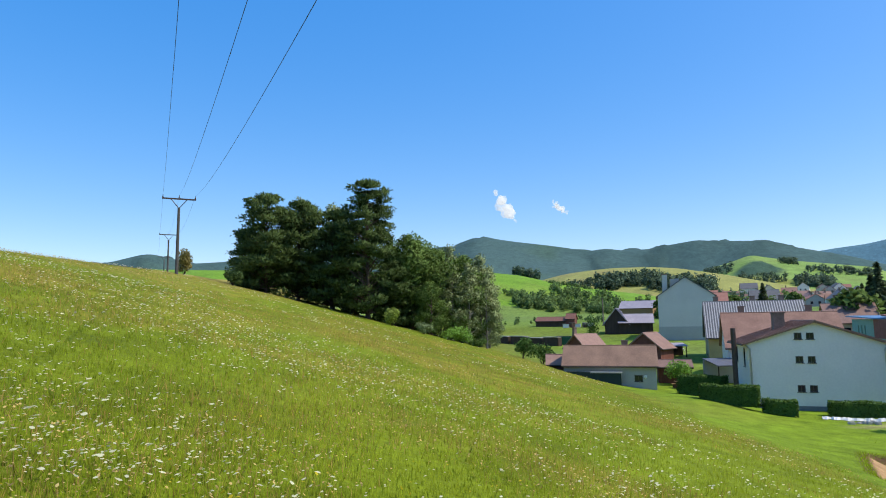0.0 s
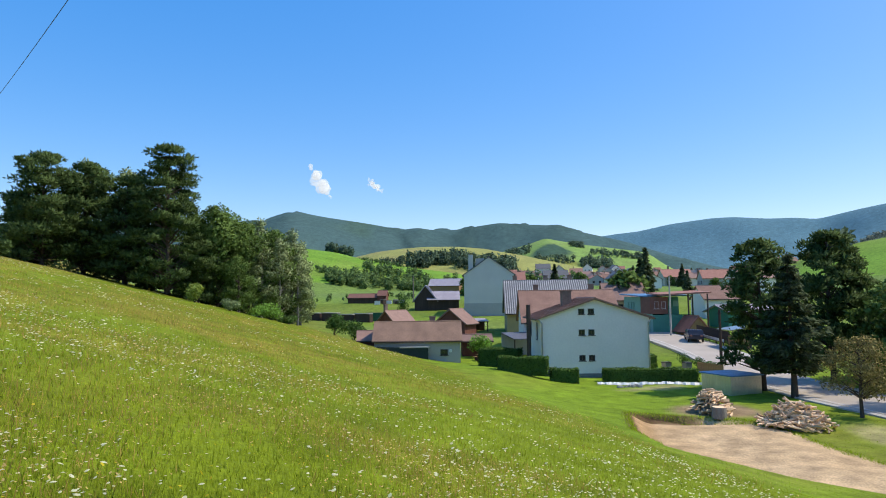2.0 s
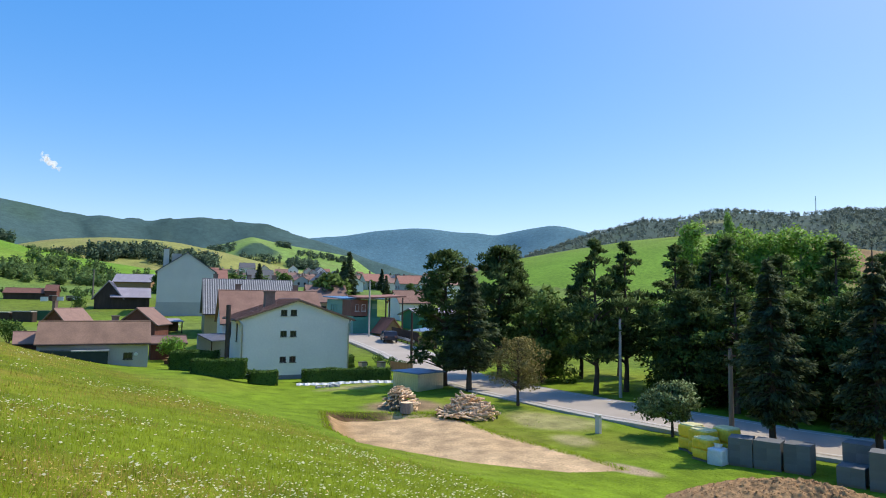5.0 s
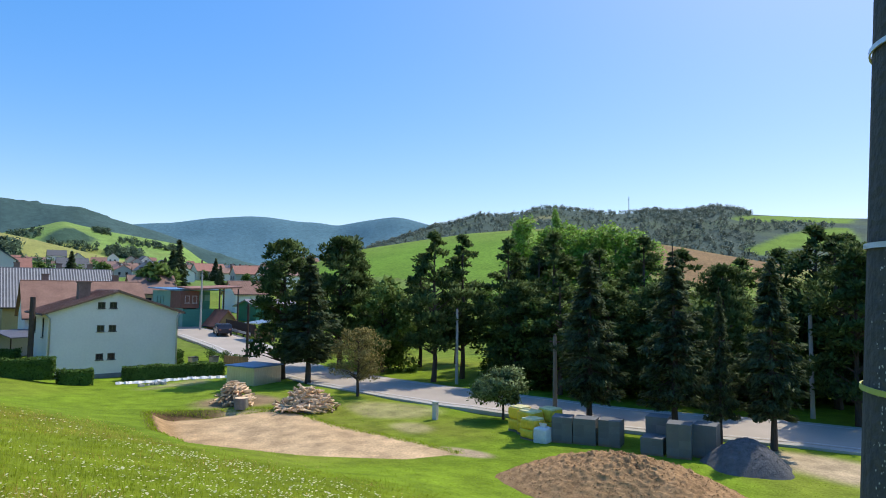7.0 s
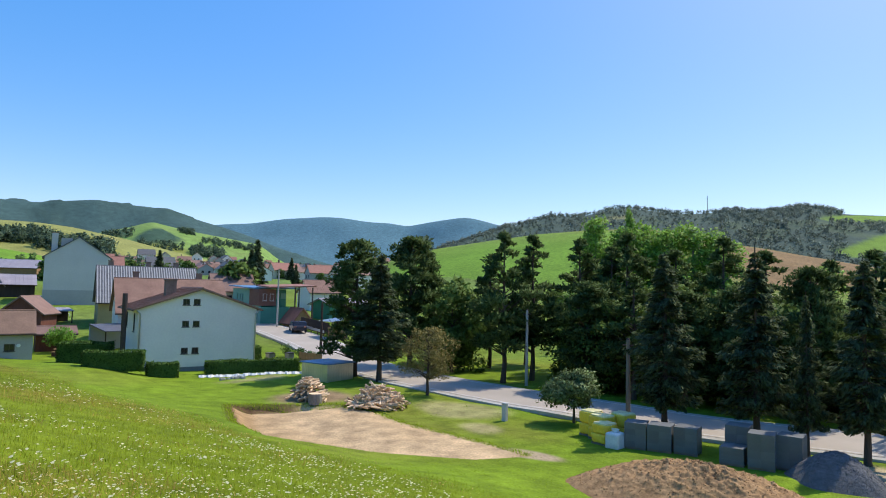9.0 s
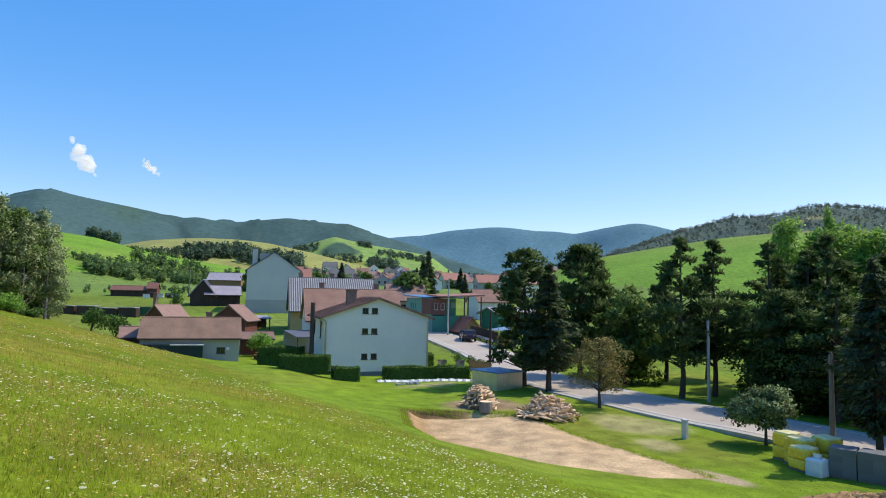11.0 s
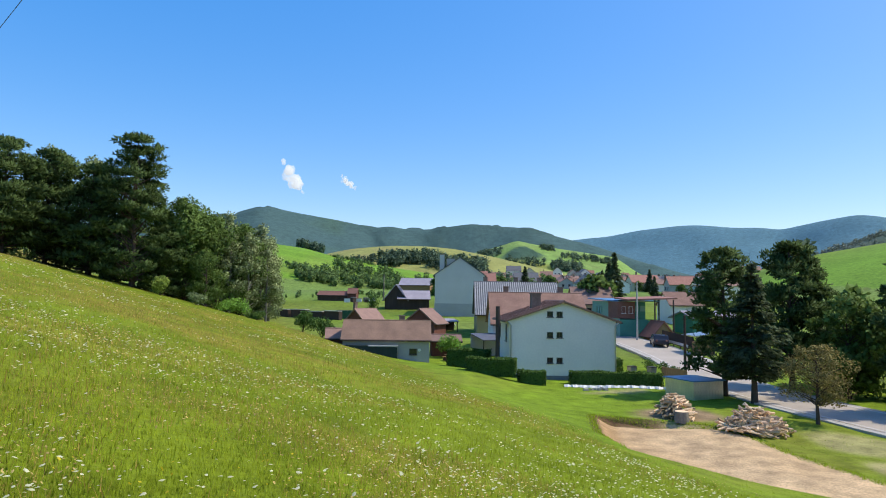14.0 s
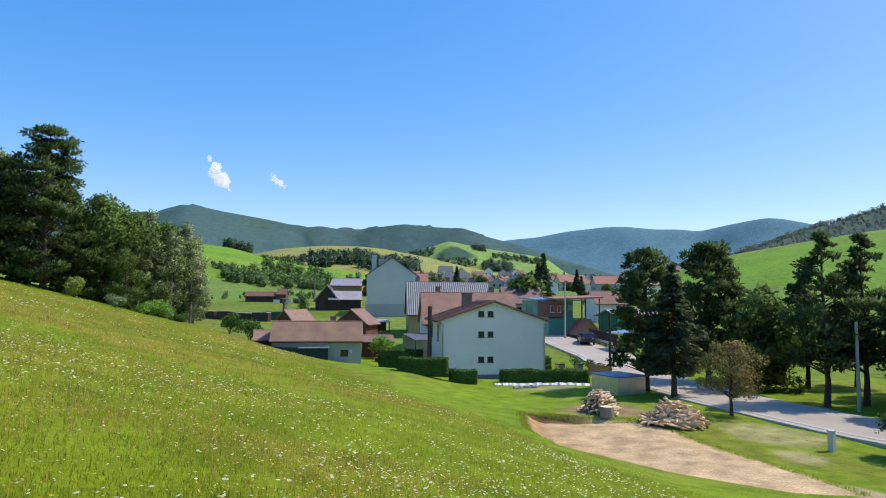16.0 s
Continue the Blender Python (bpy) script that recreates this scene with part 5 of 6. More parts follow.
def yard():
    hedge(19.2, 48.9, 22.6, 46.8, 1.0, 1.45, 1, "thick clipped green hedge before the white house")
    hedge(22.9, 46.9, 24.9, 46.2, 1.0, 1.15, 2, "short clipped green hedge before the white house")
    hedge(27.6, 46.9, 34.4, 43.9, 0.8, 1.1, 3, "long low clipped hedge along the yard")
    hedge(21.0, 58.0, 24.0, 55.5, 1.6, 1.9, 4, "tall dark hedge beside the house")
    hedge(36.9, 53.5, 38.5, 58.5, 0.8, 1.0, 5, "clipped hedge by the roadside garden", "garden hedges")
    for k, (x, y, w, t) in enumerate(((39.3, 52.0, 0.9, 1.3), (39.8, 50.6, 0.9, 1.1), (40.2, 49.4, 0.9, 1.0), (37.2, 51.5, 0.4, 0.8), (36.2, 52.2, 0.4, 0.7))):
        bush("garden_shrub", x, y, w, t, 50 + k, HEDGE, "small dark clipped garden shrub", 500, 0.08, "garden shrubs")
    # white sheeting along the edge of the mown bank
    rng = random.Random(4)
    v, f = [], []
    for i in range(60):
        t = i / 59
        x, y = 26.3 + 7.3 * t, 45.6 - 3.3 * t
        w = 0.28 + 0.12 * math.sin(i * 1.3) + rng.uniform(-0.06, 0.06)
        z = height(x, y)
        for q, up in ((-w, 0.02), (-w * 0.3, 0.12 + rng.uniform(0, 0.1)), (w * 0.4, 0.1 + rng.uniform(0, 0.1)), (w, 0.02)):
            v.append((x + q * 0.41, y + q * 0.91, z + up))
    for i in range(59):
        f += [(4 * i + k, 4 * i + 4 + k, 4 * i + 5 + k, 4 * i + 1 + k) for k in range(3)]
    tagged(new("plastic_sheet", Shape().add(v, f).mesh("plastic_sheet", WRAP_WHITE)), "crumpled white plastic sheeting lying along the bank", "sheeting")
    for k in range(6):
        x, y = 27.6 + rng.uniform(-0.9, 1.2), 43.6 + rng.uniform(-0.6, 0.6)
        s = Shape().box(-0.22, -0.15, 0, 0.22, 0.15, 0.14 + rng.uniform(0, 0.1))
        ob = new("rubble_stone", s.mesh("rubble_stone", KERB, 0.05))
        ob.matrix_world = on_ground(x, y, rng.uniform(0, 6))
        tagged(ob, "pale rubble stone lying on the grass", "stone", "rubble stones")
    # sheet-metal box
    ob = thing("metal_shed", Matrix.Translation((31.6, 36.9, 0)) @ Matrix.Rotation(radians(2), 4, "Z"), "low galvanised sheet-metal shed with a blue top", "shed")
    part("body", Shape().box(0, 0, -0.2, 2.7, 2.9, 1.32), SHED_METAL, ob, bevel=0.02)
    part("top", Shape().box(-0.12, -0.12, 1.32, 2.82, 3.02, 1.4), SHEET_BLUE, ob, "blue sheet top")
    me = Shape().box(-0.012, 0, 0.03, 0.0, 0.05, 1.29).mesh("rib", SHED_METAL)
    me2 = Shape().box(0, -0.012, 0.03, 0.05, 0.0, 1.29).mesh("rib", SHED_METAL)
    for k in range(11):
        part("rib", me, METAL_GREY, ob, at=(0, 0.12 + k * 0.26, 0))
        if k < 10:
            part("rib", me2, METAL_GREY, ob, at=(0.12 + k * 0.26, 0, 0))
    wood_pile(26.0, 32.0, 1.0, 1.5, 1.5, 170, 1, "stacked heap of split firewood on the grass", True)
    ob = thing("chopping_block", on_ground(25.4, 30.7), "pale sawn tree stump used as a chopping block", "stump")
    part("stump", Shape().rod((0, 0, 0), (0, 0, 0.62), 0.42, 0.38, 14), BARK_GREY, ob)
    part("cut_face", Shape().rod((0, 0, 0.62), (0, 0, 0.64), 0.37, 0.37, 14), WOOD_RAW, ob)
    wood_pile(27.6, 27.5, 1.75, 2.0, 1.3, 300, 2, "loose heap of split firewood beside the pit")
    # marker, poles
    ob = thing("marker_post", on_ground(29.7, 19.8), "short pale concrete marker post on the grass", "post")
    part("post", Shape().box(-0.13, -0.13, -0.1, 0.13, 0.13, 0.95), STONE_WHITE, ob, bevel=0.02)
    part("cap", Shape().box(-0.15, -0.15, 0.952, 0.15, 0.15, 1.03), STONE_WHITE, ob, bevel=0.02)
    for x, y, t, r, m, label in ((41.2, 49.2, 5.55, 0.13, WOOD_DARK, "dark wooden pole standing beside the road"), (33.4, 14.3, 4.65, 0.12, WOOD_GREY, "grey wooden pole among the pallets"), (41.4, 25.7, 5.7, 0.11, KERB, "grey concrete pole across the road"), (42.3, 2.4, 6.9, 0.12, KERB, "grey concrete pole across the road"), (52.95, 72.5, 7.9, 0.12, KERB, "tall pale concrete pole beside the workshop"), (40.9, 165.0, 6.7, 0.16, WOOD_GREY, "thin grey pole standing in the gardens")):
        ob = thing("street_pole", on_ground(x, y), label, "pole", "poles along the road")
        part("shaft", Shape().rod((0, 0, -0.4), (0, 0, t), r * 1.15, r * 0.8, 10), m, ob)
        part("cap", Shape().rod((0, 0, t), (0, 0, t + 0.1), r * 0.9, r * 0.4, 8).rod((0, -0.3, t - 0.3), (0, 0.3, t - 0.3), 0.04, n=6), METAL_DARK, ob)
    # pallets
    g = "pallets of building blocks"
    for x, y, a, w, d, t, z in ((29.0, 12.0, 0.25, 0.95, 1.0, 1.2, None), (29.25, 10.95, 0.15, 1.05, 1.0, 1.2, None), (29.55, 9.85, 0.1, 1.0, 1.0, 1.2, None), (29.0, 7.75, 0.05, 0.95, 1.0, 0.75, None), (30.0, 7.8, 0.05, 0.95, 1.0, 1.5, None), (29.0, 6.65, 0.12, 1.0, 1.0, 1.45, None), (29.7, 5.7, 0.0, 0.95, 1.0, 1.4, None)):
        pallet_stack("block_pallet", x, y, a + math.pi / 2, w, d, t, BLOCK, "grey concrete building blocks stacked on a pallet", 4, 2, group=g)
    for x, y, t, w in ((29.4, 13.9, 1.15, 1.0), (30.2, 13.2, 1.25, 0.95), (28.6, 13.4, 0.95, 0.85), (29.9, 14.7, 1.2, 0.85)):
        pallet_stack("yellow_pallet", x, y, 1.3, w, 1.0, t, WRAP_YELLOW, "pallet of insulation packs in yellow film", wrap=True, group="yellow wrapped pallets")
    ob = thing("white_sack", on_ground(28.2, 12.7), "bulging white woven sack beside the pallets", "sack")
    part("sack", bulged_box(0.74, 0.66, -0.02, 0.74, 5.0), WRAP_WHITE, ob, smooth=True, weld=True)
    part("tied_neck", Shape().rod((0, 0, 0.7), (0.05, 0, 0.92), 0.12, 0.2, 8), WRAP_WHITE, ob)
    mound("earth_mound", 21.6, 6.7, 3.0, 4.3, 1.42, 4, EARTH, "large heap of loose brown soil on the grass", 0.13, "soil heap", 5200, 0.032)
    mound("gravel_mound", 28.8, 4.0, 1.65, 1.9, 1.15, 7, GRAVEL, "grey gravel heap beside the road", 0.05, "gravel heap", 1500, 0.03)
    # bushes on the meadow and by the clump
    for k, (x, y, w, t, m_, lab) in enumerate(((-5.4, 66.0, 1.3, 1.9, LEAF_YELLOW, "yellowish green bush on the meadow"), (-2.2, 66.5, 1.2, 1.2, LEAF_GREY, "low pale bush on the meadow"), (2.0, 73.5, 1.9, 1.8, LEAF_BRIGHT, "bright green bush before the trees"), (0.6, 72.0, 1.4, 1.4, LEAF_BRIGHT, "bright green bush before the trees"), (-26.2, 64.0, 0.9, 2.6, LEAF_OLIVE, "small tree beside the power pole"), (3.8, 71.8, 1.2, 1.0, LEAF, "low green bush before the trees"),
                                                (8.6, 71.0, 1.7, 2.4, HEDGE, "dark garden bush below the meadow"), (10.6, 70.0, 1.9, 2.4, HEDGE, "dark garden bush below the meadow"), (23.4, 64.5, 1.5, 2.4, LEAF_BRIGHT, "pale green garden tree beside the shed"), (-22.0, 66.0, 1.5, 1.5, PINE, "dark bush on the brow"), (28.0, 122.0, 1.6, 5.0, HEDGE, "dark upright conifer by the barn"))):
        bush("bush", x, y, w, t, 70 + k, m_, lab, 1300, 0.13, "bushes on the slope")


def parked_car():
    ob = thing("parked_car", Matrix.Translation((0, 0, 0.12)) @ on_ground(51.7, 66.4, radians(-30)), "dark blue-black estate car parked beside the road", "car")
    prof = [(-2.15, 0.35), (-2.2, 0.8), (-2.0, 0.95), (-1.75, 1.4), (0.4, 1.45), (1.1, 0.98), (2.05, 0.85), (2.2, 0.6), (2.15, 0.35)]
    part("body", Shape().prism([(-0.85, y, z) for y, z in prof], (1.7, 0, 0)), CAR_PAINT, ob, bevel=0.06)
    part("side_glass", Shape().prism([(-0.87, -1.6, 1.0), (-0.87, 0.85, 1.0), (-0.87, 0.35, 1.36), (-0.87, -1.5, 1.36)], (1.74, 0, 0)), GLASS, ob)
    part("windscreen", Shape().prism([(-0.7, 0.5, 1.42), (0.7, 0.5, 1.42), (0.7, 1.12, 1.02), (-0.7, 1.12, 1.02)], (0, 0.02, 0.03)), GLASS, ob)
    for sx in (-1, 1):
        for y in (-1.35, 1.4):
            w = part("wheel", Shape().rod((sx * 0.72, y, 0.32), (sx * 0.9, y, 0.32), 0.32, n=16), RUBBER, ob)
            part("rim", Shape().rod((sx * 0.9, y, 0.32), (sx * 0.91, y, 0.32), 0.2, n=12), METAL_GREY, w)
    for sx in (-0.6, 0.6):
        part("headlight", Shape().box(sx - 0.16, 2.16, 0.6, sx + 0.16, 2.2, 0.75), FRAME_WHITE, ob)
        part("tail_light", Shape().box(sx - 0.14, -2.24, 0.7, sx + 0.14, -2.19, 0.9), ROOF_RED, ob)


power_line()
yard()
parked_car()


# ---- gardens and road edge ----
def board_fence(x0, y0, x1, y1, tall, material, label, step=0.16):
    L = math.hypot(x1 - x0, y1 - y0)
    ob = thing("board_fence", Matrix.Translation((x0, y0, 0)) @ Matrix.Rotation(math.atan2(y1 - y0, x1 - x0), 4, "Z"), label, "fence", "board fences")
    me = Shape().box(0, -0.012, 0, step - 0.02, 0.012, tall).mesh("board", material)
    post = Shape().box(-0.05, 0.02, -0.4, 0.05, 0.12, tall + 0.05).mesh("post", material)
    n = int(L / step)
    for k in range(n):
        t = k / n
        z = height(x0 + (x1 - x0) * t, y0 + (y1 - y0) * t)
        part("board", me, material, ob, at=(k * step, 0, z + 0.05))
        if k % 14 == 0:
            part("post", post, material, ob, at=(k * step, 0, z))
    za, zb = height(x0, y0), height(x1, y1)
    for q in (0.25, 0.8):
        part("rail", Shape().rod((0, 0.04, za + tall * q), (L, 0.04, zb + tall * q), 0.035, n=5), material, ob)
    return ob


GREEN_TARP = mat("green_tarpaulin", (0.03, 0.10, 0.05), 0.5, vary=0.2, scale=1.5)


def garden_things():
    board_fence(55.3, 70.4, 53.1, 61.8, 1.5, WOOD_DARK, "dark board fence along the far side of the road")
    ob = thing("open_woodshed", on_ground(51.6, 61.6, radians(-105)), "small open woodshed with a pale sheet roof beside the road", "shed")
    for a in (0, 3.0):
        for b in (0, 2.0):
            part("post", Shape().box(a - 0.06, b - 0.06, -0.3, a + 0.06, b + 0.06, 2.0), WOOD_GREY, ob)
    part("roof", Shape().prism([(-0.3, -0.3, 2.0), (3.3, -0.3, 2.0), (3.3, 2.3, 2.35), (-0.3, 2.3, 2.35)], (0, 0, 0.08)), METAL_GREY, ob)
    part("back_wall", Shape().box(0.07, 1.94, 0, 2.93, 1.98, 2.0), WOOD_DARK, ob)
    part("stacked_wood", Shape().box(0.1, 0.8, -0.1, 2.9, 1.9, 1.3), WOOD_TAN, ob, bevel=0.05)
    # covered wood rows below the meadow
    rng = random.Random(8)
    for k, (x, y, w) in enumerate(((9.4, 122.8, 3.8), (12.2, 119.4, 3.8), (14.8, 116.1, 3.6), (17.3, 113.0, 3.4))):
        ob = thing("covered_woodstack", on_ground(x, y, -0.88), "low dark woodstack covered with pale sheets", "woodstack", "covered woodstacks")
        part("log_block", Shape().box(0, 0, -0.1, w, 1.0, 1.2 + 0.2 * (k % 2)), WOOD_DARK, ob, bevel=0.06)
        part("cover", Shape().box(-0.1, -0.15, 1.22 + 0.2 * (k % 2), w * 0.96, 1.15, 1.36 + 0.2 * (k % 2)), KERB, ob, bevel=0.04)
    ob = thing("tarp_stack", on_ground(19.2, 113.6, -0.35), "woodstack under a dark green tarpaulin", "woodstack")
    part("stack", Shape().box(0, 0, -0.1, 4.2, 1.1, 1.5), GREEN_TARP, ob, bevel=0.15)
    part("weight_board", Shape().box(0.4, 0.3, 1.5, 3.6, 0.6, 1.56), WOOD_GREY, ob)
    for x, y, w, t, m_ in ((29.5, 156.0, 1.4, 0.9, WRAP_WHITE), (31.2, 156.6, 1.0, 1.1, WOOD_DARK), (32.6, 157.4, 1.6, 0.8, WRAP_WHITE), (34.6, 158.0, 1.1, 1.0, WOOD_GREY), (36.2, 158.6, 1.7, 0.9, WRAP_WHITE), (34.2, 155.4, 1.0, 0.8, WOOD_DARK)):
        ob = thing("covered_crate", on_ground(x, y, rng.uniform(-0.4, 0.4)), "garden crate with a lid standing in the field", "crate", "covered crates")
        part("box", Shape().box(-w / 2, -0.5, -0.1, w / 2, 0.5, t), m_, ob, bevel=0.04)
        part("lid", Shape().box(-w / 2 - 0.06, -0.56, t, w / 2 + 0.06, 0.56, t + 0.08), KERB, ob, bevel=0.02)
    ob = thing("terrace_roof", on_ground(27.8, 88.0, -0.15), "low flat terrace roof of pale sheets on posts", "shelter")
    part("roof", Shape().prism([(0, 0, 1.7), (5.2, 0, 1.7), (5.2, 3.2, 2.0), (0, 3.2, 2.0)], (0, 0, 0.1)), ROOF_VIOLET, ob)
    for a in (0.2, 2.6, 5.0):
        part("post", Shape().box(a - 0.06, 0.1, -0.3, a + 0.06, 0.22, 1.69), WOOD_DARK, ob)
    part("back_wall", Shape().box(0.1, 2.9, -0.3, 5.1, 3.0, 1.95), WOOD_DARK, ob)
    for x, y in ((34.2, 95.6), (35.3, 96.0)):
        ob = thing("garden_chair", on_ground(x, y, 0.4), "white plastic garden chair on the terrace", "chair", "white garden chairs")
        part("seat", Shape().box(-0.28, -0.28, 0.4, 0.28, 0.28, 0.46), WRAP_WHITE, ob, bevel=0.02)
        part("backrest", Shape().box(-0.28, 0.22, 0.46, 0.28, 0.28, 1.0), WRAP_WHITE, ob, bevel=0.02)
        for a in (-0.24, 0.24):
            for b in (-0.24, 0.24):
                part("leg", Shape().box(a - 0.03, b - 0.03, 0, a + 0.03, b + 0.03, 0.4), WRAP_WHITE, ob)
    ob = thing("guard_rail", Matrix(), "low pale roadside guard rail on short posts", "guard rail")
    za, zb = height(53.4, 67.2), height(52.0, 61.6)
    part("rail", Shape().prism([(53.4, 67.2, za + 0.45), (53.46, 67.2, za + 0.45), (53.46, 67.2, za + 0.75), (53.4, 67.2, za + 0.75)], (-1.4, -5.6, zb - za)), BAND_STEEL, ob)
    for k in range(4):
        x, y = 53.5 - 1.4 * k / 3.2, 67.1 - 5.6 * k / 3.2
        part("post", Shape().box(x - 0.05, y - 0.05, height(x, y) - 0.3, x + 0.05, y + 0.05, height(x, y) + 0.7), METAL_DARK, ob)
    ob = thing("white_tent", on_ground(45.0, 128.5), "small white garden pavilion tent", "tent")
    part("roof", Shape().add([(-1.5, -1.5, 2.0), (1.5, -1.5, 2.0), (1.5, 1.5, 2.0), (-1.5, 1.5, 2.0), (0, 0, 2.9)], [(0, 1, 4), (1, 2, 4), (2, 3, 4), (3, 0, 4), (3, 2, 1, 0)]), WRAP_WHITE, ob)
    for a in (-1.4, 1.4):
        for b in (-1.4, 1.4):
            part("leg", Shape().rod((a, b, -0.1), (a, b, 2.0), 0.03, n=6), METAL_GREY, ob)
    ob = thing("pool_tank", on_ground(38.5, 119.5, 0.1), "long pale green water tank beside the barns", "tank")
    part("tank", Shape().box(0, 0, 0, 5.5, 2.0, 1.0), GREEN_LIGHT, ob, bevel=0.08)
    part("cover", Shape().box(-0.05, -0.05, 1.0, 5.55, 2.05, 1.1), WRAP_WHITE, ob, bevel=0.03)
    ob = thing("picnic_table", on_ground(23.0, 62.4, 0.3), "brown wooden picnic table in the garden", "table")
    part("tabletop", Shape().box(-0.9, -0.4, 0.7, 0.9, 0.4, 0.75), WOOD_TAN, ob)
    for b in (-0.7, 0.7):
        part("bench", Shape().box(-0.9, b - 0.14, 0.42, 0.9, b + 0.14, 0.46), WOOD_TAN, ob)
    for a in (-0.7, 0.7):
        part("trestle", Shape().box(a - 0.04, -0.75, -0.05, a + 0.04, 0.75, 0.42).box(a - 0.04, -0.3, 0.42, a + 0.04, 0.3, 0.7), WOOD_DARK, ob)
    for k, (x, y) in enumerate(((36.0, 50.2), (37.6, 49.4))):
        ob = thing("waste_bin", on_ground(x, y), "grey plastic waste bin in the roadside garden", "bin", "waste bins")
        part("body", Shape().prism([(-0.25, -0.3, 0), (0.25, -0.3, 0), (0.3, -0.35, 0.95), (-0.3, -0.35, 0.95)], (0, 0.6, 0)), PLINTH, ob)
        part("lid", Shape().box(-0.32, -0.38, 0.95, 0.32, 0.3, 1.03), FRAME_DARK, ob)
    board_fence(38.6, 49.2, 38.9, 46.2, 0.9, WOOD_TAN, "low tan board fence by the roadside garden", 0.2)
    ob = thing("carport", Matrix.Translation((27.6, 62.8, height(27.6, 62.8))), "low dark-roofed carport beside the house", "carport")
    part("roof", Shape().prism([(-1.6, -1.2, 2.0), (1.6, -1.2, 2.0), (1.6, 2.4, 2.5), (-1.6, 2.4, 2.5)], (0, 0, 0.1)), ROOF_DARK, ob)
    for a in (-1.5, 1.5):
        part("post", Shape().rod((a, -1.1, -0.3), (a, -1.1, 2.0), 0.06), WOOD_DARK, ob)
    part("back_wall", Shape().box(-1.6, 2.2, -0.3, 1.6, 2.35, 2.4), PLASTER_GREY, ob)
    # thin mast on the long ridge
    x, y = 900 * math.sin(radians(73.2)), 900 * math.cos(radians(73.2))
    ob = thing("radio_mast", Matrix.Translation((x, y, height(x, y))), "thin steel radio mast on the ridge", "mast")
    part("mast", Shape().rod((0, 0, -1), (0, 0, 24), 0.7, 0.35, 6), METAL_GREY, ob)
    part("platform", Shape().rod((0, 0, 19), (0, 0, 21), 0.8, 0.8, 8), METAL_GREY, ob)


garden_things()


# ---- the village and the woods on the hills ----
CREAM = mat("cream_render", (0.62, 0.55, 0.42), 0.85, vary=0.1, scale=0.6, fine=8)


def village():
    rng = random.Random(12)
    roofs = ((ROOF_RED, "red"), (ROOF_PINK, "faded red"), (ROOF_BROWN, "brown"), (ROOF_GREY, "grey"), (ROOF_RED, "red"), (ROOF_PINK, "faded red"))
    walls = ((PLASTER, "white"), (CREAM, "cream"), (PLASTER_GREY, "grey"), (PLASTER, "white"))
    taken = [(108, 130), (76, 96), (66, 80), (43, 118), (38, 74), (38, 88), (57, 80), (90, 106), (54, 174), (38, 138), (68, 82), (72, 108)]
    made, kinds = 0, []
    for _ in range(4000):
        if made >= 195:
            break
        v, u = 260 + 760 * rng.random() ** 1.1, radians(rng.uniform(20.5, 44))
        x, y = v * math.sin(u), v * math.cos(u)
        if abs(height(x, y) - float(valley(np.array(x), np.array(y)))) > 9 or (v < 330 and u < radians(31)):
            continue
        gap = 12.0 + v * 0.004
        if any(math.hypot(x - a, y - b) < gap for a, b in taken):
            continue
        if v < 300 and min((Vector((x, y)) - p).length for p in road_mid(2)) < 10:
            continue
        taken.append((x, y))
        made += 1
        if made > 14:
            src = rng.choice(kinds)
            copy_thing(src, Matrix.Translation((x, y, height(x, y))) @ Matrix.Rotation(radians(rng.choice((-20, -25, -110, -115, -200, -290)) + rng.uniform(-9, 9)), 4, "Z"))
            continue
        (rm, rn), (wm, wn_) = roofs[made % 6], rng.choice(walls)
        W, L, e = rng.uniform(7.5, 10), rng.uniform(9, 13), rng.uniform(2.8, 4.4)
        wins = [(W * 0.22, 1.2, 1.1, 1.2), (W * 0.62, 1.2, 1.1, 1.2)]
        side = [(L * 0.2, 1.2, 1.2, 1.2), (L * 0.6, 1.2, 1.2, 1.2)]
        kinds.append(gabled("village_house", x, y, rng.choice((20, 25, 110, 115, 200, 290, 20)) + rng.uniform(-9, 9), W, L, e, e + W * rng.uniform(0.27, 0.42), wm, rm, f"{wn_} rendered village house with a {rn} roof", 0.4, 0.3,
               front=wins, left=side if v < 260 else (), right=(), win_mat=FRAME_DARK, chimneys=[(W * 0.4, L * 0.3, 0.6, e + W * 0.48)], group="village houses"))
    for x, y, hd, W, L, e, rm, wm, lab in ((59, 101, 112, 8, 6.5, 3.2, ROOF_PINK, CREAM, "cream house with a faded red roof"), (57, 152, 110, 9, 9, 4.0, ROOF_RED, PLASTER, "white house with a red roof"), (66, 190, 112, 9, 9, 4.2, ROOF_RED, CREAM, "cream house with a bright red roof"), (128, 150, 100, 8, 10, 4, ROOF_PINK, PLASTER, "white house with a faded red roof")):
        gabled("village_house", x, y, hd, W, L, e, e + W * 0.33, wm, rm, lab, 0.4, 0.3, front=[(W * 0.3, 1.2, 1.1, 1.2)], left=[(L * 0.3, 1.2, 1.2, 1.2)], right=[(L * 0.2, 1.2, 1.2, 1.2), (L * 0.6, 1.2, 1.2, 1.2)], chimneys=[(W * 0.4, L * 0.3, 0.6, e + W * 0.5)], group="village houses")
    # trees between the houses
    a = make_tree("village_spruce", "spruce", 13, 3.4, 31, SPRUCE, BARK, "dark spruce standing among the village houses", 0.06, 0.4, 0.6, on_ground(90, 132))
    b = make_tree("village_tree", "broad", 8, 3.6, 32, LEAF, BARK, "round green tree in a village garden", 0.08, 0.35, 0.62, on_ground(62, 96))
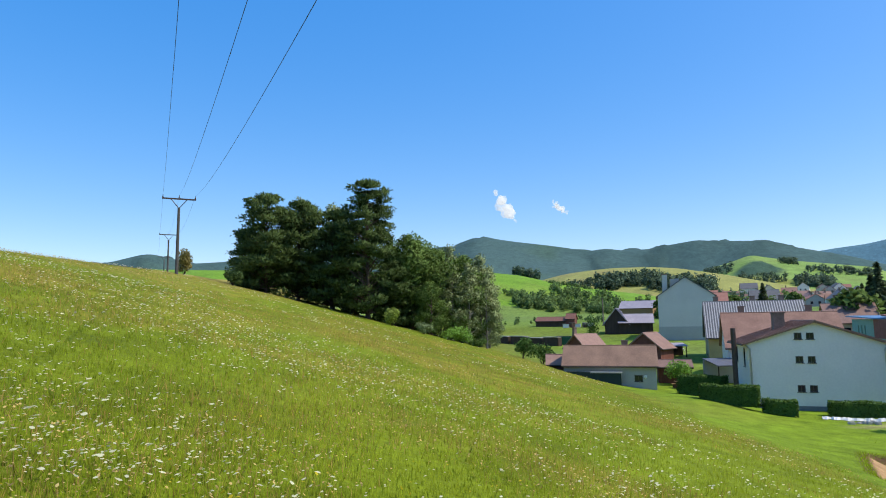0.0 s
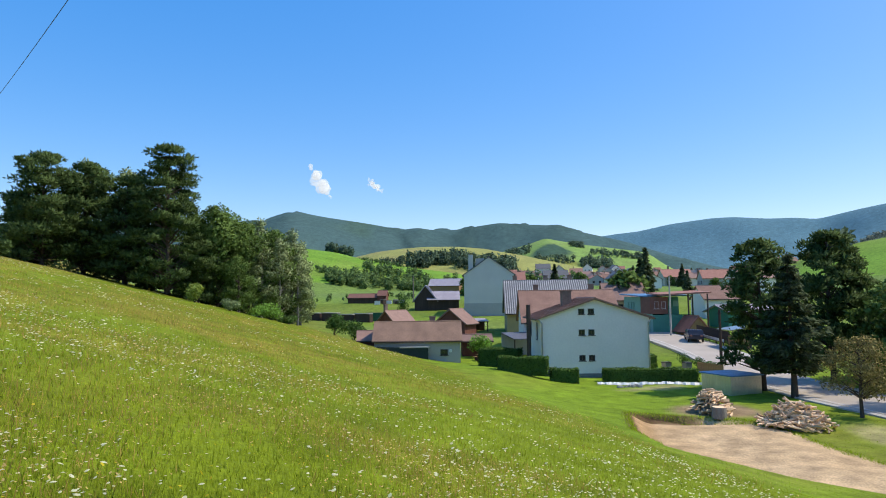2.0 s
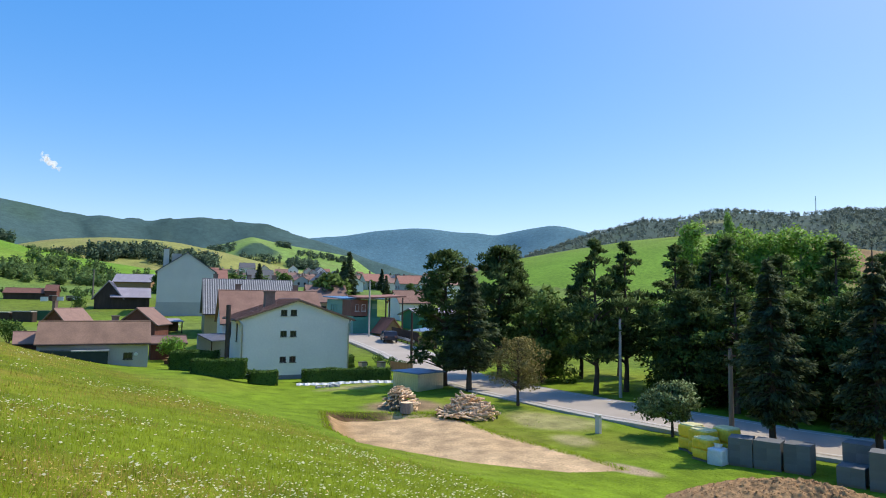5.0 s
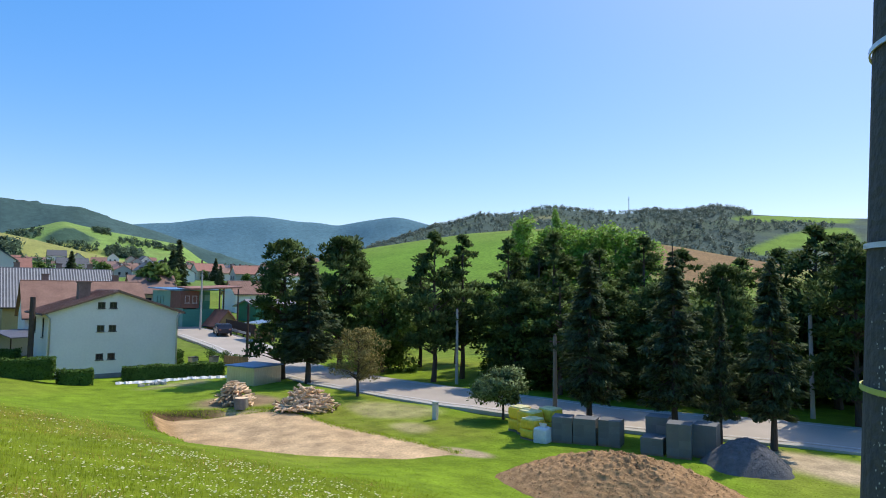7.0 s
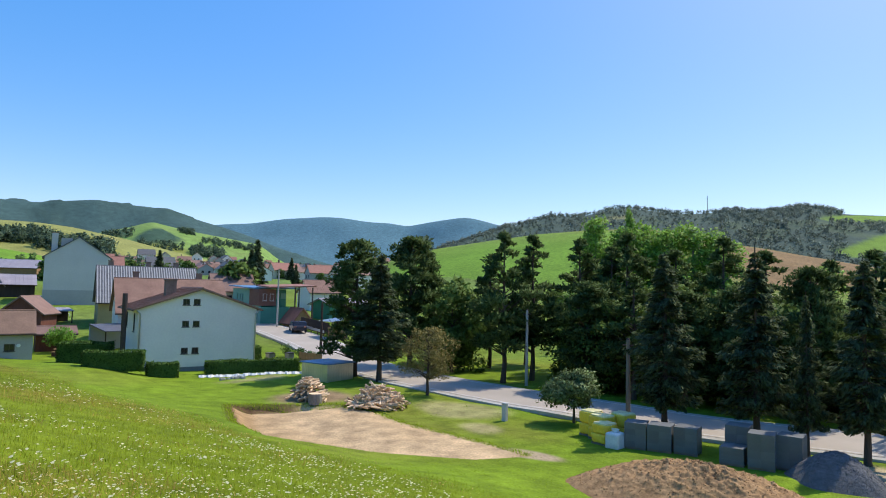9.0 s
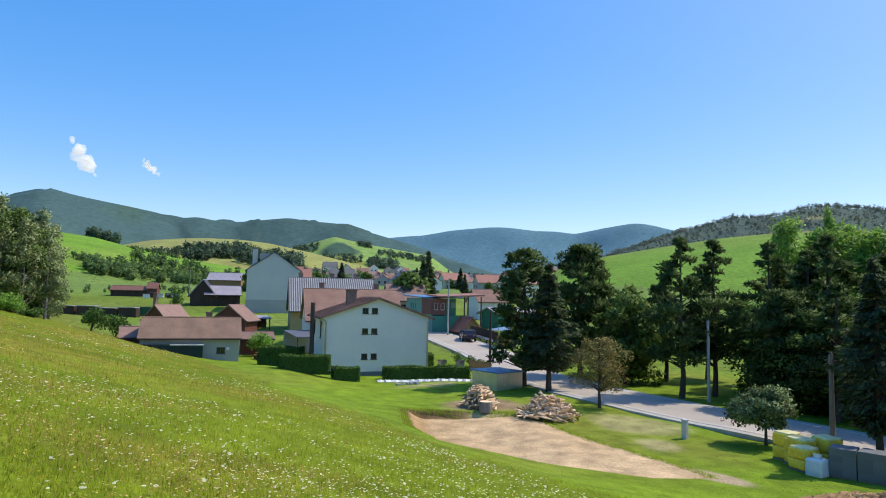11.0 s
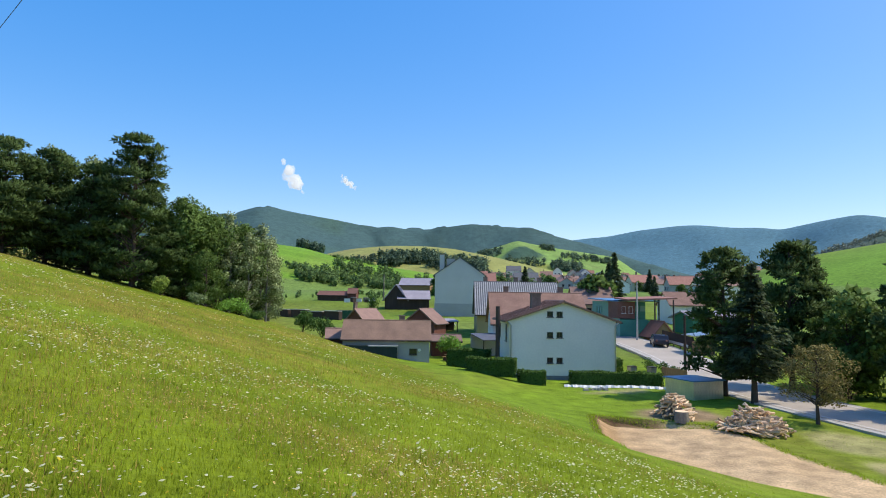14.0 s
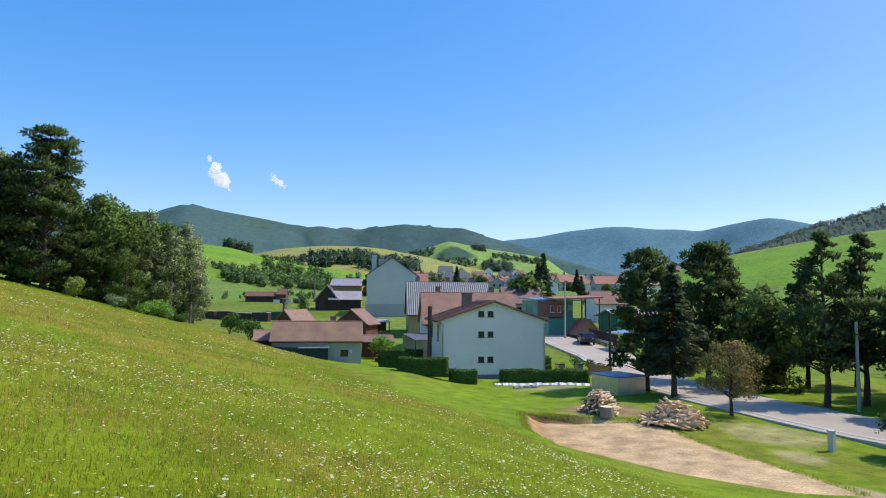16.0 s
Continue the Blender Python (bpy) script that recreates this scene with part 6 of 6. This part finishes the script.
    a["group"] = b["group"] = "village trees"
    plant(a, 122, 182, 0.85, 1.0, 1.35)
    n = 0
    for _ in range(3000):
        if n > 60:
            break
        v, u = 190 + 800 * rng.random() ** 1.2, rng.uniform(-0.12, 0.36)
        x, y = v * (0.4226 + 0.9063 * u), v * (0.9063 - 0.4226 * u)
        if abs(height(x, y) - float(valley(np.array(x), np.array(y)))) > 4 or any(math.hypot(x - p, y - q) < 8.5 for p, q in taken):
            continue
        if v < 300 and min((Vector((x, y)) - p).length for p in road_mid(2)) < 5:
            continue
        taken.append((x, y))
        n += 1
        plant(rng.choice((a, b, b, b)), x, y, rng.uniform(0.45, 0.8), rng.uniform(0, 6), rng.uniform(0.9, 1.2))


def woods(name, bands, leaf_mat, label, seed, m=52, clear=()):
    """Far trees, each a ragged crown of leaf clumps on a short stem, as one growth."""
    rng = np.random.default_rng(seed)
    P, S, N = [], [], []
    for h0, h1, r0, r1, count, tall in bands:
        k = 0
        while k < count:
            h, r = radians(rng.uniform(h0, h1)), rng.uniform(r0, r1)
            x, y = r * math.sin(h), r * math.cos(h)
            if value_noise(x, y, r * 0.06, 41) < rng.uniform(-1.3, -0.1) or any(inside(np.array([x]), np.array([y]), c, 1)[0][0] > 0 for c in clear):
                k += 0.34
                continue
            k += 1
            t = tall * rng.uniform(0.45, 1.3)
            d = rng.normal(size=(m, 3))
            d /= np.linalg.norm(d, axis=1)[:, None]
            w = t * rng.uniform(0.3, 0.5)
            p = d * (rng.uniform(0, 1, m) ** 0.55)[:, None] * [w, w, t * 0.5] + [x, y, height(x, y) + t * 0.46]
            P.append(p)
            N.append(d + [0, 0, 0.35])
            S.append(rng.uniform(0.6, 1.2, m) * t * 0.15)
    v, f = leaf_cards(np.concatenate(P), np.concatenate(S), rng)
    nrm = np.concatenate(N) + 0.25 * rng.normal(size=(len(v) // 4, 3))
    nrm = np.repeat(nrm / np.linalg.norm(nrm, axis=1)[:, None], 4, 0)
    ob = new(name, mesh_of(name, v, faced(v, f, nrm), leaf_mat, normals=nrm))
    return tagged(ob, label, "trees", kind="stuff")


village()
woods("hillside_wood", [(6.2, 9.6, 262, 284, 75, 4.0), (8.4, 14.6, 268, 296, 110, 4.0), (9.5, 14.8, 305, 335, 70, 3.8), (13.5, 20, 236, 300, 60, 4.0), (15, 24, 250, 330, 60, 4.2), (20, 28, 300, 350, 50, 6), (5.4, 7.7, 286, 294, 34, 2.8), (9.0, 13.2, 372, 380, 60, 2.2), (4, 14, 175, 190, 40, 1.6)], HILL_LEAF, "green bushes and trees along the meadows above the gardens", 1, 64)
# Copse leaves are paled and blued to carry the haze.
woods("field_copse", [(13.5, 15.5, 545, 590, 60, 9), (15, 19, 555, 595, 120, 8), (18, 23, 540, 585, 140, 9), (21, 26.5, 430, 540, 130, 8), (11, 13.2, 555, 585, 40, 6), (6.2, 8.4, 412, 424, 34, 6), (28.8, 31.5, 960, 1010, 110, 11), (24.3, 28.3, 955, 1010, 60, 9), (27.9, 29.2, 1150, 1200, 50, 9), (29.8, 34.4, 1080, 1130, 110, 8), (33, 39, 700, 900, 150, 9), (46.6, 49.4, 300, 330, 26, 9), (22.3, 24.4, 1080, 1150, 50, 10)], mat("hazed_copse_leaves", (0.10, 0.155, 0.095), 0.7, vary=0.3, scale=0.02, fine=0.2, leaf=0.3, bump=0, spec=0.1, glow=0.3), "dark copses and hedgerows across the far fields", 2)
# Scrub leaves are paled and greyed to carry the haze.
woods("ridge_scrub", [(44, 66, 560, 900, 1100, 5.5), (62, 83, 560, 880, 1500, 5.5), (50, 82.6, 880, 950, 560, 7.0), (74, 86, 470, 560, 150, 7), (82.4, 88.5, 680, 752, 130, 5.0)], mat("hazed_scrub_leaves", (0.165, 0.205, 0.165), 0.7, vary=0.35, scale=0.02, fine=0.2, leaf=0.4, bump=0, spec=0.1, glow=0.35), "scrub and trees covering the long ridge", 3, 30, RIDGE_MEADOWS)
woods("roadside_growth", [(48, 54, 64, 84, 8, 4.0), (61, 92, 64, 84, 40, 5.0), (51.5, 52.7, 146, 150, 4, 7), (60, 92, 90, 190, 60, 5)], LEAF, "bushes growing behind the roadside trees", 4)


def cloud(h, e, wide, tall, seed, label):
    rng = np.random.default_rng(seed)
    r = 3900.0
    c = np.array([r * math.sin(radians(h)) * math.cos(radians(e)), r * math.cos(radians(h)) * math.cos(radians(e)), EYE + r * math.sin(radians(e))])
    across = np.array([math.cos(radians(h)), -math.sin(radians(h)), 0])
    V, F, N = [], [], []
    light = np.array([math.sin(_h) * math.cos(_e), math.cos(_h) * math.cos(_e), math.sin(_e)])
    u, k0 = 12, 0
    for k in range(36):
        t = rng.uniform(-1, 1)
        o = c + across * (wide * 0.5 * (0.6 * t + 0.2 * rng.normal())) + np.array([0, 0, tall * 0.5 * (-0.75 * t + 0.25 * rng.normal())]) + np.array([across[1], -across[0], 0]) * rng.normal() * 12
        s = rng.uniform(0.05, 0.16) * wide * (1.15 - abs(t) * 0.5)
        for i in range(u + 1):
            for j in range(u):
                a, b = math.pi * i / u, 2 * math.pi * j / u
                d = np.array([math.sin(a) * math.cos(b), math.sin(a) * math.sin(b), math.cos(a)])
                # Normals lean to the sun, so every side shades as sunlit.
                N.append((d * 0.45 + light) / np.linalg.norm(d * 0.45 + light + 1e-9))
                V.append(o + d * s * (1 + 0.35 * noise.fractal(Vector(d * 1.5) + Vector((k, seed, 0)), 1.0, 2.0, 4)))
        for i in range(u):
            for j in range(u):
                n = (j + 1) % u
                F.append((k0 + i * u + j, k0 + (i + 1) * u + j, k0 + (i + 1) * u + n, k0 + i * u + n))
        k0 += (u + 1) * u
    return tagged(new("cloud", mesh_of("cloud", np.array(V), F, CLOUD, normals=np.array(N))), label, "cloud", "small clouds")


def cloud_material():
    m = bpy.data.materials.new("glowing_cloud_white")
    m.use_nodes = True
    nt = m.node_tree
    n, link = nt.nodes, nt.links.new
    # The cloud emits most of its white, in place of scattered sunlight.
    d, t, x = n.new("ShaderNodeEmission"), n.new("ShaderNodeBsdfTransparent"), n.new("ShaderNodeMixShader")
    w, y = n.new("ShaderNodeBsdfDiffuse"), n.new("ShaderNodeMixShader")
    d.inputs[0].default_value = w.inputs[0].default_value = (0.88, 0.94, 1.0, 1)
    y.inputs[0].default_value = 0.8
    link(w.outputs[0], y.inputs[1]), link(d.outputs[0], y.inputs[2])
    co, nz, r = n.new("ShaderNodeTexCoord"), n.new("ShaderNodeTexNoise"), n.new("ShaderNodeMapRange")
    nz.inputs["Scale"].default_value, nz.inputs["Detail"].default_value = 0.02, 5
    r.inputs["From Min"].default_value, r.inputs["From Max"].default_value = 0.4, 0.72
    r.inputs["To Min"].default_value, r.inputs["To Max"].default_value = 0.85, 0.4
    link(co.outputs["Object"], nz.inputs["Vector"]), link(nz.outputs[0], r.inputs["Value"])
    link(r.outputs[0], x.inputs[0]), link(y.outputs[0], x.inputs[1]), link(t.outputs[0], x.inputs[2])
    link(x.outputs[0], n["Material Output"].inputs[0])
    return m


CLOUD = cloud_material()
cloud(5.7, 10.35, 165, 200, 1, "small white fair-weather cloud in the blue sky")
cloud(10.5, 10.2, 95, 75, 2, "tiny white fair-weather cloud in the blue sky")


# ---- meadow grass and flowers ----
STRAW = mat("dry_grass", (0.44, 0.33, 0.09), 0.8, spec=0.08, glow=0.5, vary=0.2, scale=0.8, fine=6, leaf=0.4, bump=0, tint=(0.30, 0.20, 0.06))
GRASS = mat("meadow_grass", (0.185, 0.29, 0.016), 0.8, spec=0.08, glow=0.5, vary=0.32, scale=0.22, fine=5, leaf=0.4, bump=0, tint=(0.275, 0.31, 0.022))
LAWN = mat("mown_grass", (0.24, 0.36, 0.018), 0.8, spec=0.08, glow=0.5, vary=0.2, scale=0.6, fine=5, leaf=0.35, bump=0)
CLOVER = mat("brown_clover_heads", (0.66, 0.54, 0.22), 0.85, vary=0.25, scale=1, fine=6, leaf=0.45, bump=0, tint=(0.5, 0.32, 0.12))
PETAL = mat("white_umbels", (0.76, 0.74, 0.52), 0.8, vary=0.1, leaf=0.15, bump=0)
YELLOW = mat("yellow_flowers", (0.65, 0.5, 0.03), 0.8, vary=0.1, leaf=0.2, bump=0)


def scatter(n, r0, r1, rng, keep, h0=-44, h1=98):
    """Points over the slope in front, closer together near the path, where keep allows."""
    r = np.exp(rng.uniform(math.log(r0), math.log(r1), n))
    h = np.radians(rng.uniform(h0, h1, n))
    x, y = r * np.sin(h), r * np.cos(h)
    ok = keep(x, y, r, rng.uniform(0, 1, n))
    return x[ok], y[ok], r[ok]


def in_pit(x, y):
    return inside(x, y, PIT, 0.3)[0] > 0.3


def blades(x, y, r, tall, wide, rng, per):
    n = len(x) * per
    x, y, r = np.repeat(x, per), np.repeat(y, per), np.repeat(r, per)
    x, y = x + rng.normal(size=n) * 0.05 * (1 + r * 0.03), y + rng.normal(size=n) * 0.05 * (1 + r * 0.03)
    z = ground(x, y) - 0.02
    a = rng.uniform(0, 6.283, n)
    w = wide * (1 + r * 0.055) * rng.uniform(0.6, 1.3, n)
    t = tall * rng.uniform(0.5, 1.2, n)
    lean = rng.normal(size=(n, 2)) * 0.28 * t[:, None]
    p = np.stack([x, y, z], 1)
    side = np.stack([np.cos(a) * w, np.sin(a) * w, np.zeros(n)], 1)
    tip = p + np.stack([lean[:, 0], lean[:, 1], t], 1)
    turned = np.where(np.sin(a) * math.sin(_h) - np.cos(a) * math.cos(_h) < 0, -1.0, 1.0)
    side = side * turned[:, None]
    v = np.stack([p - side, p + side, tip], 1).reshape(-1, 3)
    nrm = np.stack([0.16 * rng.normal(size=n) + 0.25, 0.16 * rng.normal(size=n), np.ones(n)], 1)
    return v, np.arange(n * 3).reshape(-1, 3), np.repeat(nrm / np.linalg.norm(nrm, axis=1)[:, None], 3, 0)


def heads(x, y, z, size, rng, tilt=0.35, sides=6):
    """Small domed flower heads."""
    n = len(x)
    a = np.arange(sides) * 2 * math.pi / sides
    t = rng.normal(size=(n, 2)) * tilt
    ring = np.stack([np.cos(a), np.sin(a)], 1)[None] * size[:, None, None] * rng.uniform(0.75, 1.2, (n, sides, 1))
    c = np.stack([x, y, z], 1)
    rim = np.concatenate([ring, (ring * t[:, None]).sum(2, keepdims=True)], 2) + c[:, None]
    v = np.concatenate([(c + np.array([0, 0, 1]) * size[:, None] * 0.3)[:, None], rim], 1).reshape(-1, 3)
    k = np.arange(n)[:, None] * (sides + 1)
    f = np.concatenate([np.concatenate([k, k + 1 + i, k + 1 + (i + 1) % sides], 1) for i in range(sides)])
    return v, f


def meadow():
    rng = np.random.default_rng(77)
    def wild(x, y, r, u):
        return (x < 15.0 - 1.0 * np.sin(y * 0.4)) & (y < 84) & ~in_pit(x, y)
    def dry(x, y, r, u):
        d = 0.5 * value_noise(x, y, 2.3, 11) + 0.6 * value_noise(x, y, 9.0, 12) + 0.9 * smooth01(-x, 8, 26) * smooth01(r, 12, 35)
        return wild(x, y, r, u) & (u < 0.55 + 1.0 * d)
    def mown(x, y, r, u):
        bare = (np.hypot((x - 27.6) / 2.7, (y - 32.0) / 2.3) < 0.9 + 0.35 * u) | (np.hypot((x - 30.6) / 2.6, (y - 1.0) / 4.5) < 0.8 + 0.3 * u) | (np.hypot((x - 29.6) / 1.7, (y - 22.5) / 2.0) < 0.4 + 0.9 * u * u)
        return (x > 14.0) & (x < 33) & (y < 62) & ~in_pit(x, y) & ~bare
    x, y, r = scatter(112000, 2.0, 66, rng, wild)
    v, f, nrm = blades(x, y, r, 0.095, 0.0034, rng, 4)
    tagged(new("meadow_grass", mesh_of("meadow_grass", v, f, GRASS, normals=nrm)), "long green meadow grass over the hillside", "grass", kind="stuff")
    x, y, r = scatter(14000, 2.0, 40, rng, wild, 98, 316)
    v, f, nrm = blades(x, y, r, 0.11, 0.006, rng, 4)
    tagged(new("meadow_grass", mesh_of("meadow_grass", v, f, GRASS, normals=nrm)), "long green meadow grass on the slope above", "grass", kind="stuff")
    x, y, r = scatter(62000, 2.0, 75, rng, dry)
    v, f, nrm = blades(x, y, r, 0.17, 0.0028, rng, 2)
    tagged(new("dry_grass", mesh_of("dry_grass", v, f, STRAW, normals=nrm)), "dry straw-coloured grass stalks in the meadow", "grass", kind="stuff")
    def brown(x, y, r, u):
        return dry(x, y, r, u) & (u < 0.15 + 1.3 * (0.6 * value_noise(x, y, 2.6, 81) + 0.6 * value_noise(x, y, 7.0, 82)))
    x, y, r = scatter(110000, 2.6, 60, rng, brown)
    v, f = heads(x, y, ground(x, y) + rng.uniform(0.07, 0.17, len(x)), rng.uniform(0.003, 0.011, len(x)) * (1 + r * 0.045), rng, 0.45, 5)
    tagged(new("seed_heads", mesh_of("seed_heads", v, f, CLOVER)), "brown clover and grass seed heads in the meadow", "grass", kind="stuff")
    x, y, r = scatter(30000, 8.0, 50, rng, mown)
    v, f, nrm = blades(x, y, r, 0.055, 0.008, rng, 3)
    tagged(new("mown_grass", mesh_of("mown_grass", v, f, LAWN, normals=nrm)), "short bright mown grass of the yard", "grass", kind="stuff")
    edge = np.concatenate([np.linspace(PIT[k], PIT[(k + 1) % len(PIT)], 90) for k in (0, 1, 5, 6, 7, 8, 9, 10)])
    edge = np.repeat(edge, 4, 0) + rng.normal(size=(len(edge) * 4, 2)) * 0.16
    edge = edge[inside(edge[:, 0], edge[:, 1], PIT, 0.3)[1] < 0.04]
    v, f, nrm = blades(edge[:, 0], edge[:, 1], np.hypot(edge[:, 0], edge[:, 1]), 0.13, 0.005, rng, 3)
    tagged(new("pit_edge_grass", mesh_of("pit_edge_grass", v, f, LAWN, normals=nrm)), "longer grass overhanging the edge of the dug pit", "grass", kind="stuff")
    def flowery(x, y, r, u):
        d = value_noise(x, y, 4.0, 51) * 0.7 + value_noise(x, y, 13.0, 52) * 0.6
        return wild(x, y, r, u) & (u < 0.27 + 1.0 * d - 0.03 * np.maximum(x, 0)) & (x < 12.5)
    x, y, r = scatter(30000, 4.6, 70, rng, flowery)
    up = rng.uniform(0.1, 0.2, len(x))
    v, f = heads(x, y, ground(x, y) + up, 0.0065 + 0.015 * rng.uniform(0, 1, len(x)) ** 5 + 0.0010 * np.minimum(r, 42), rng, 0.22)
    tagged(new("white_flowers", mesh_of("white_flowers", v, f, PETAL)), "white flowering umbels scattered over the meadow", "flowers", kind="stuff")
    v, f, nrm = blades(x, y, r * 0.3, 0.16, 0.002, rng, 1)
    tagged(new("flower_stems", mesh_of("flower_stems", v, f, GRASS, normals=nrm)), "thin green flower stems in the meadow", "flowers", kind="stuff")
    def golden(x, y, r, u):
        return wild(x, y, r, u) & (u < 0.1 + 0.7 * value_noise(x, y, 5.0, 61)) & (x < 2)
    x, y, r = scatter(3500, 3.2, 30, rng, golden)
    v, f = heads(x, y, ground(x, y) + rng.uniform(0.08, 0.16, len(x)), rng.uniform(0.008, 0.016, len(x)), rng, 0.5, 5)
    tagged(new("yellow_flowers", mesh_of("yellow_flowers", v, f, YELLOW)), "small yellow flowers in the meadow", "flowers", kind="stuff")


meadow()
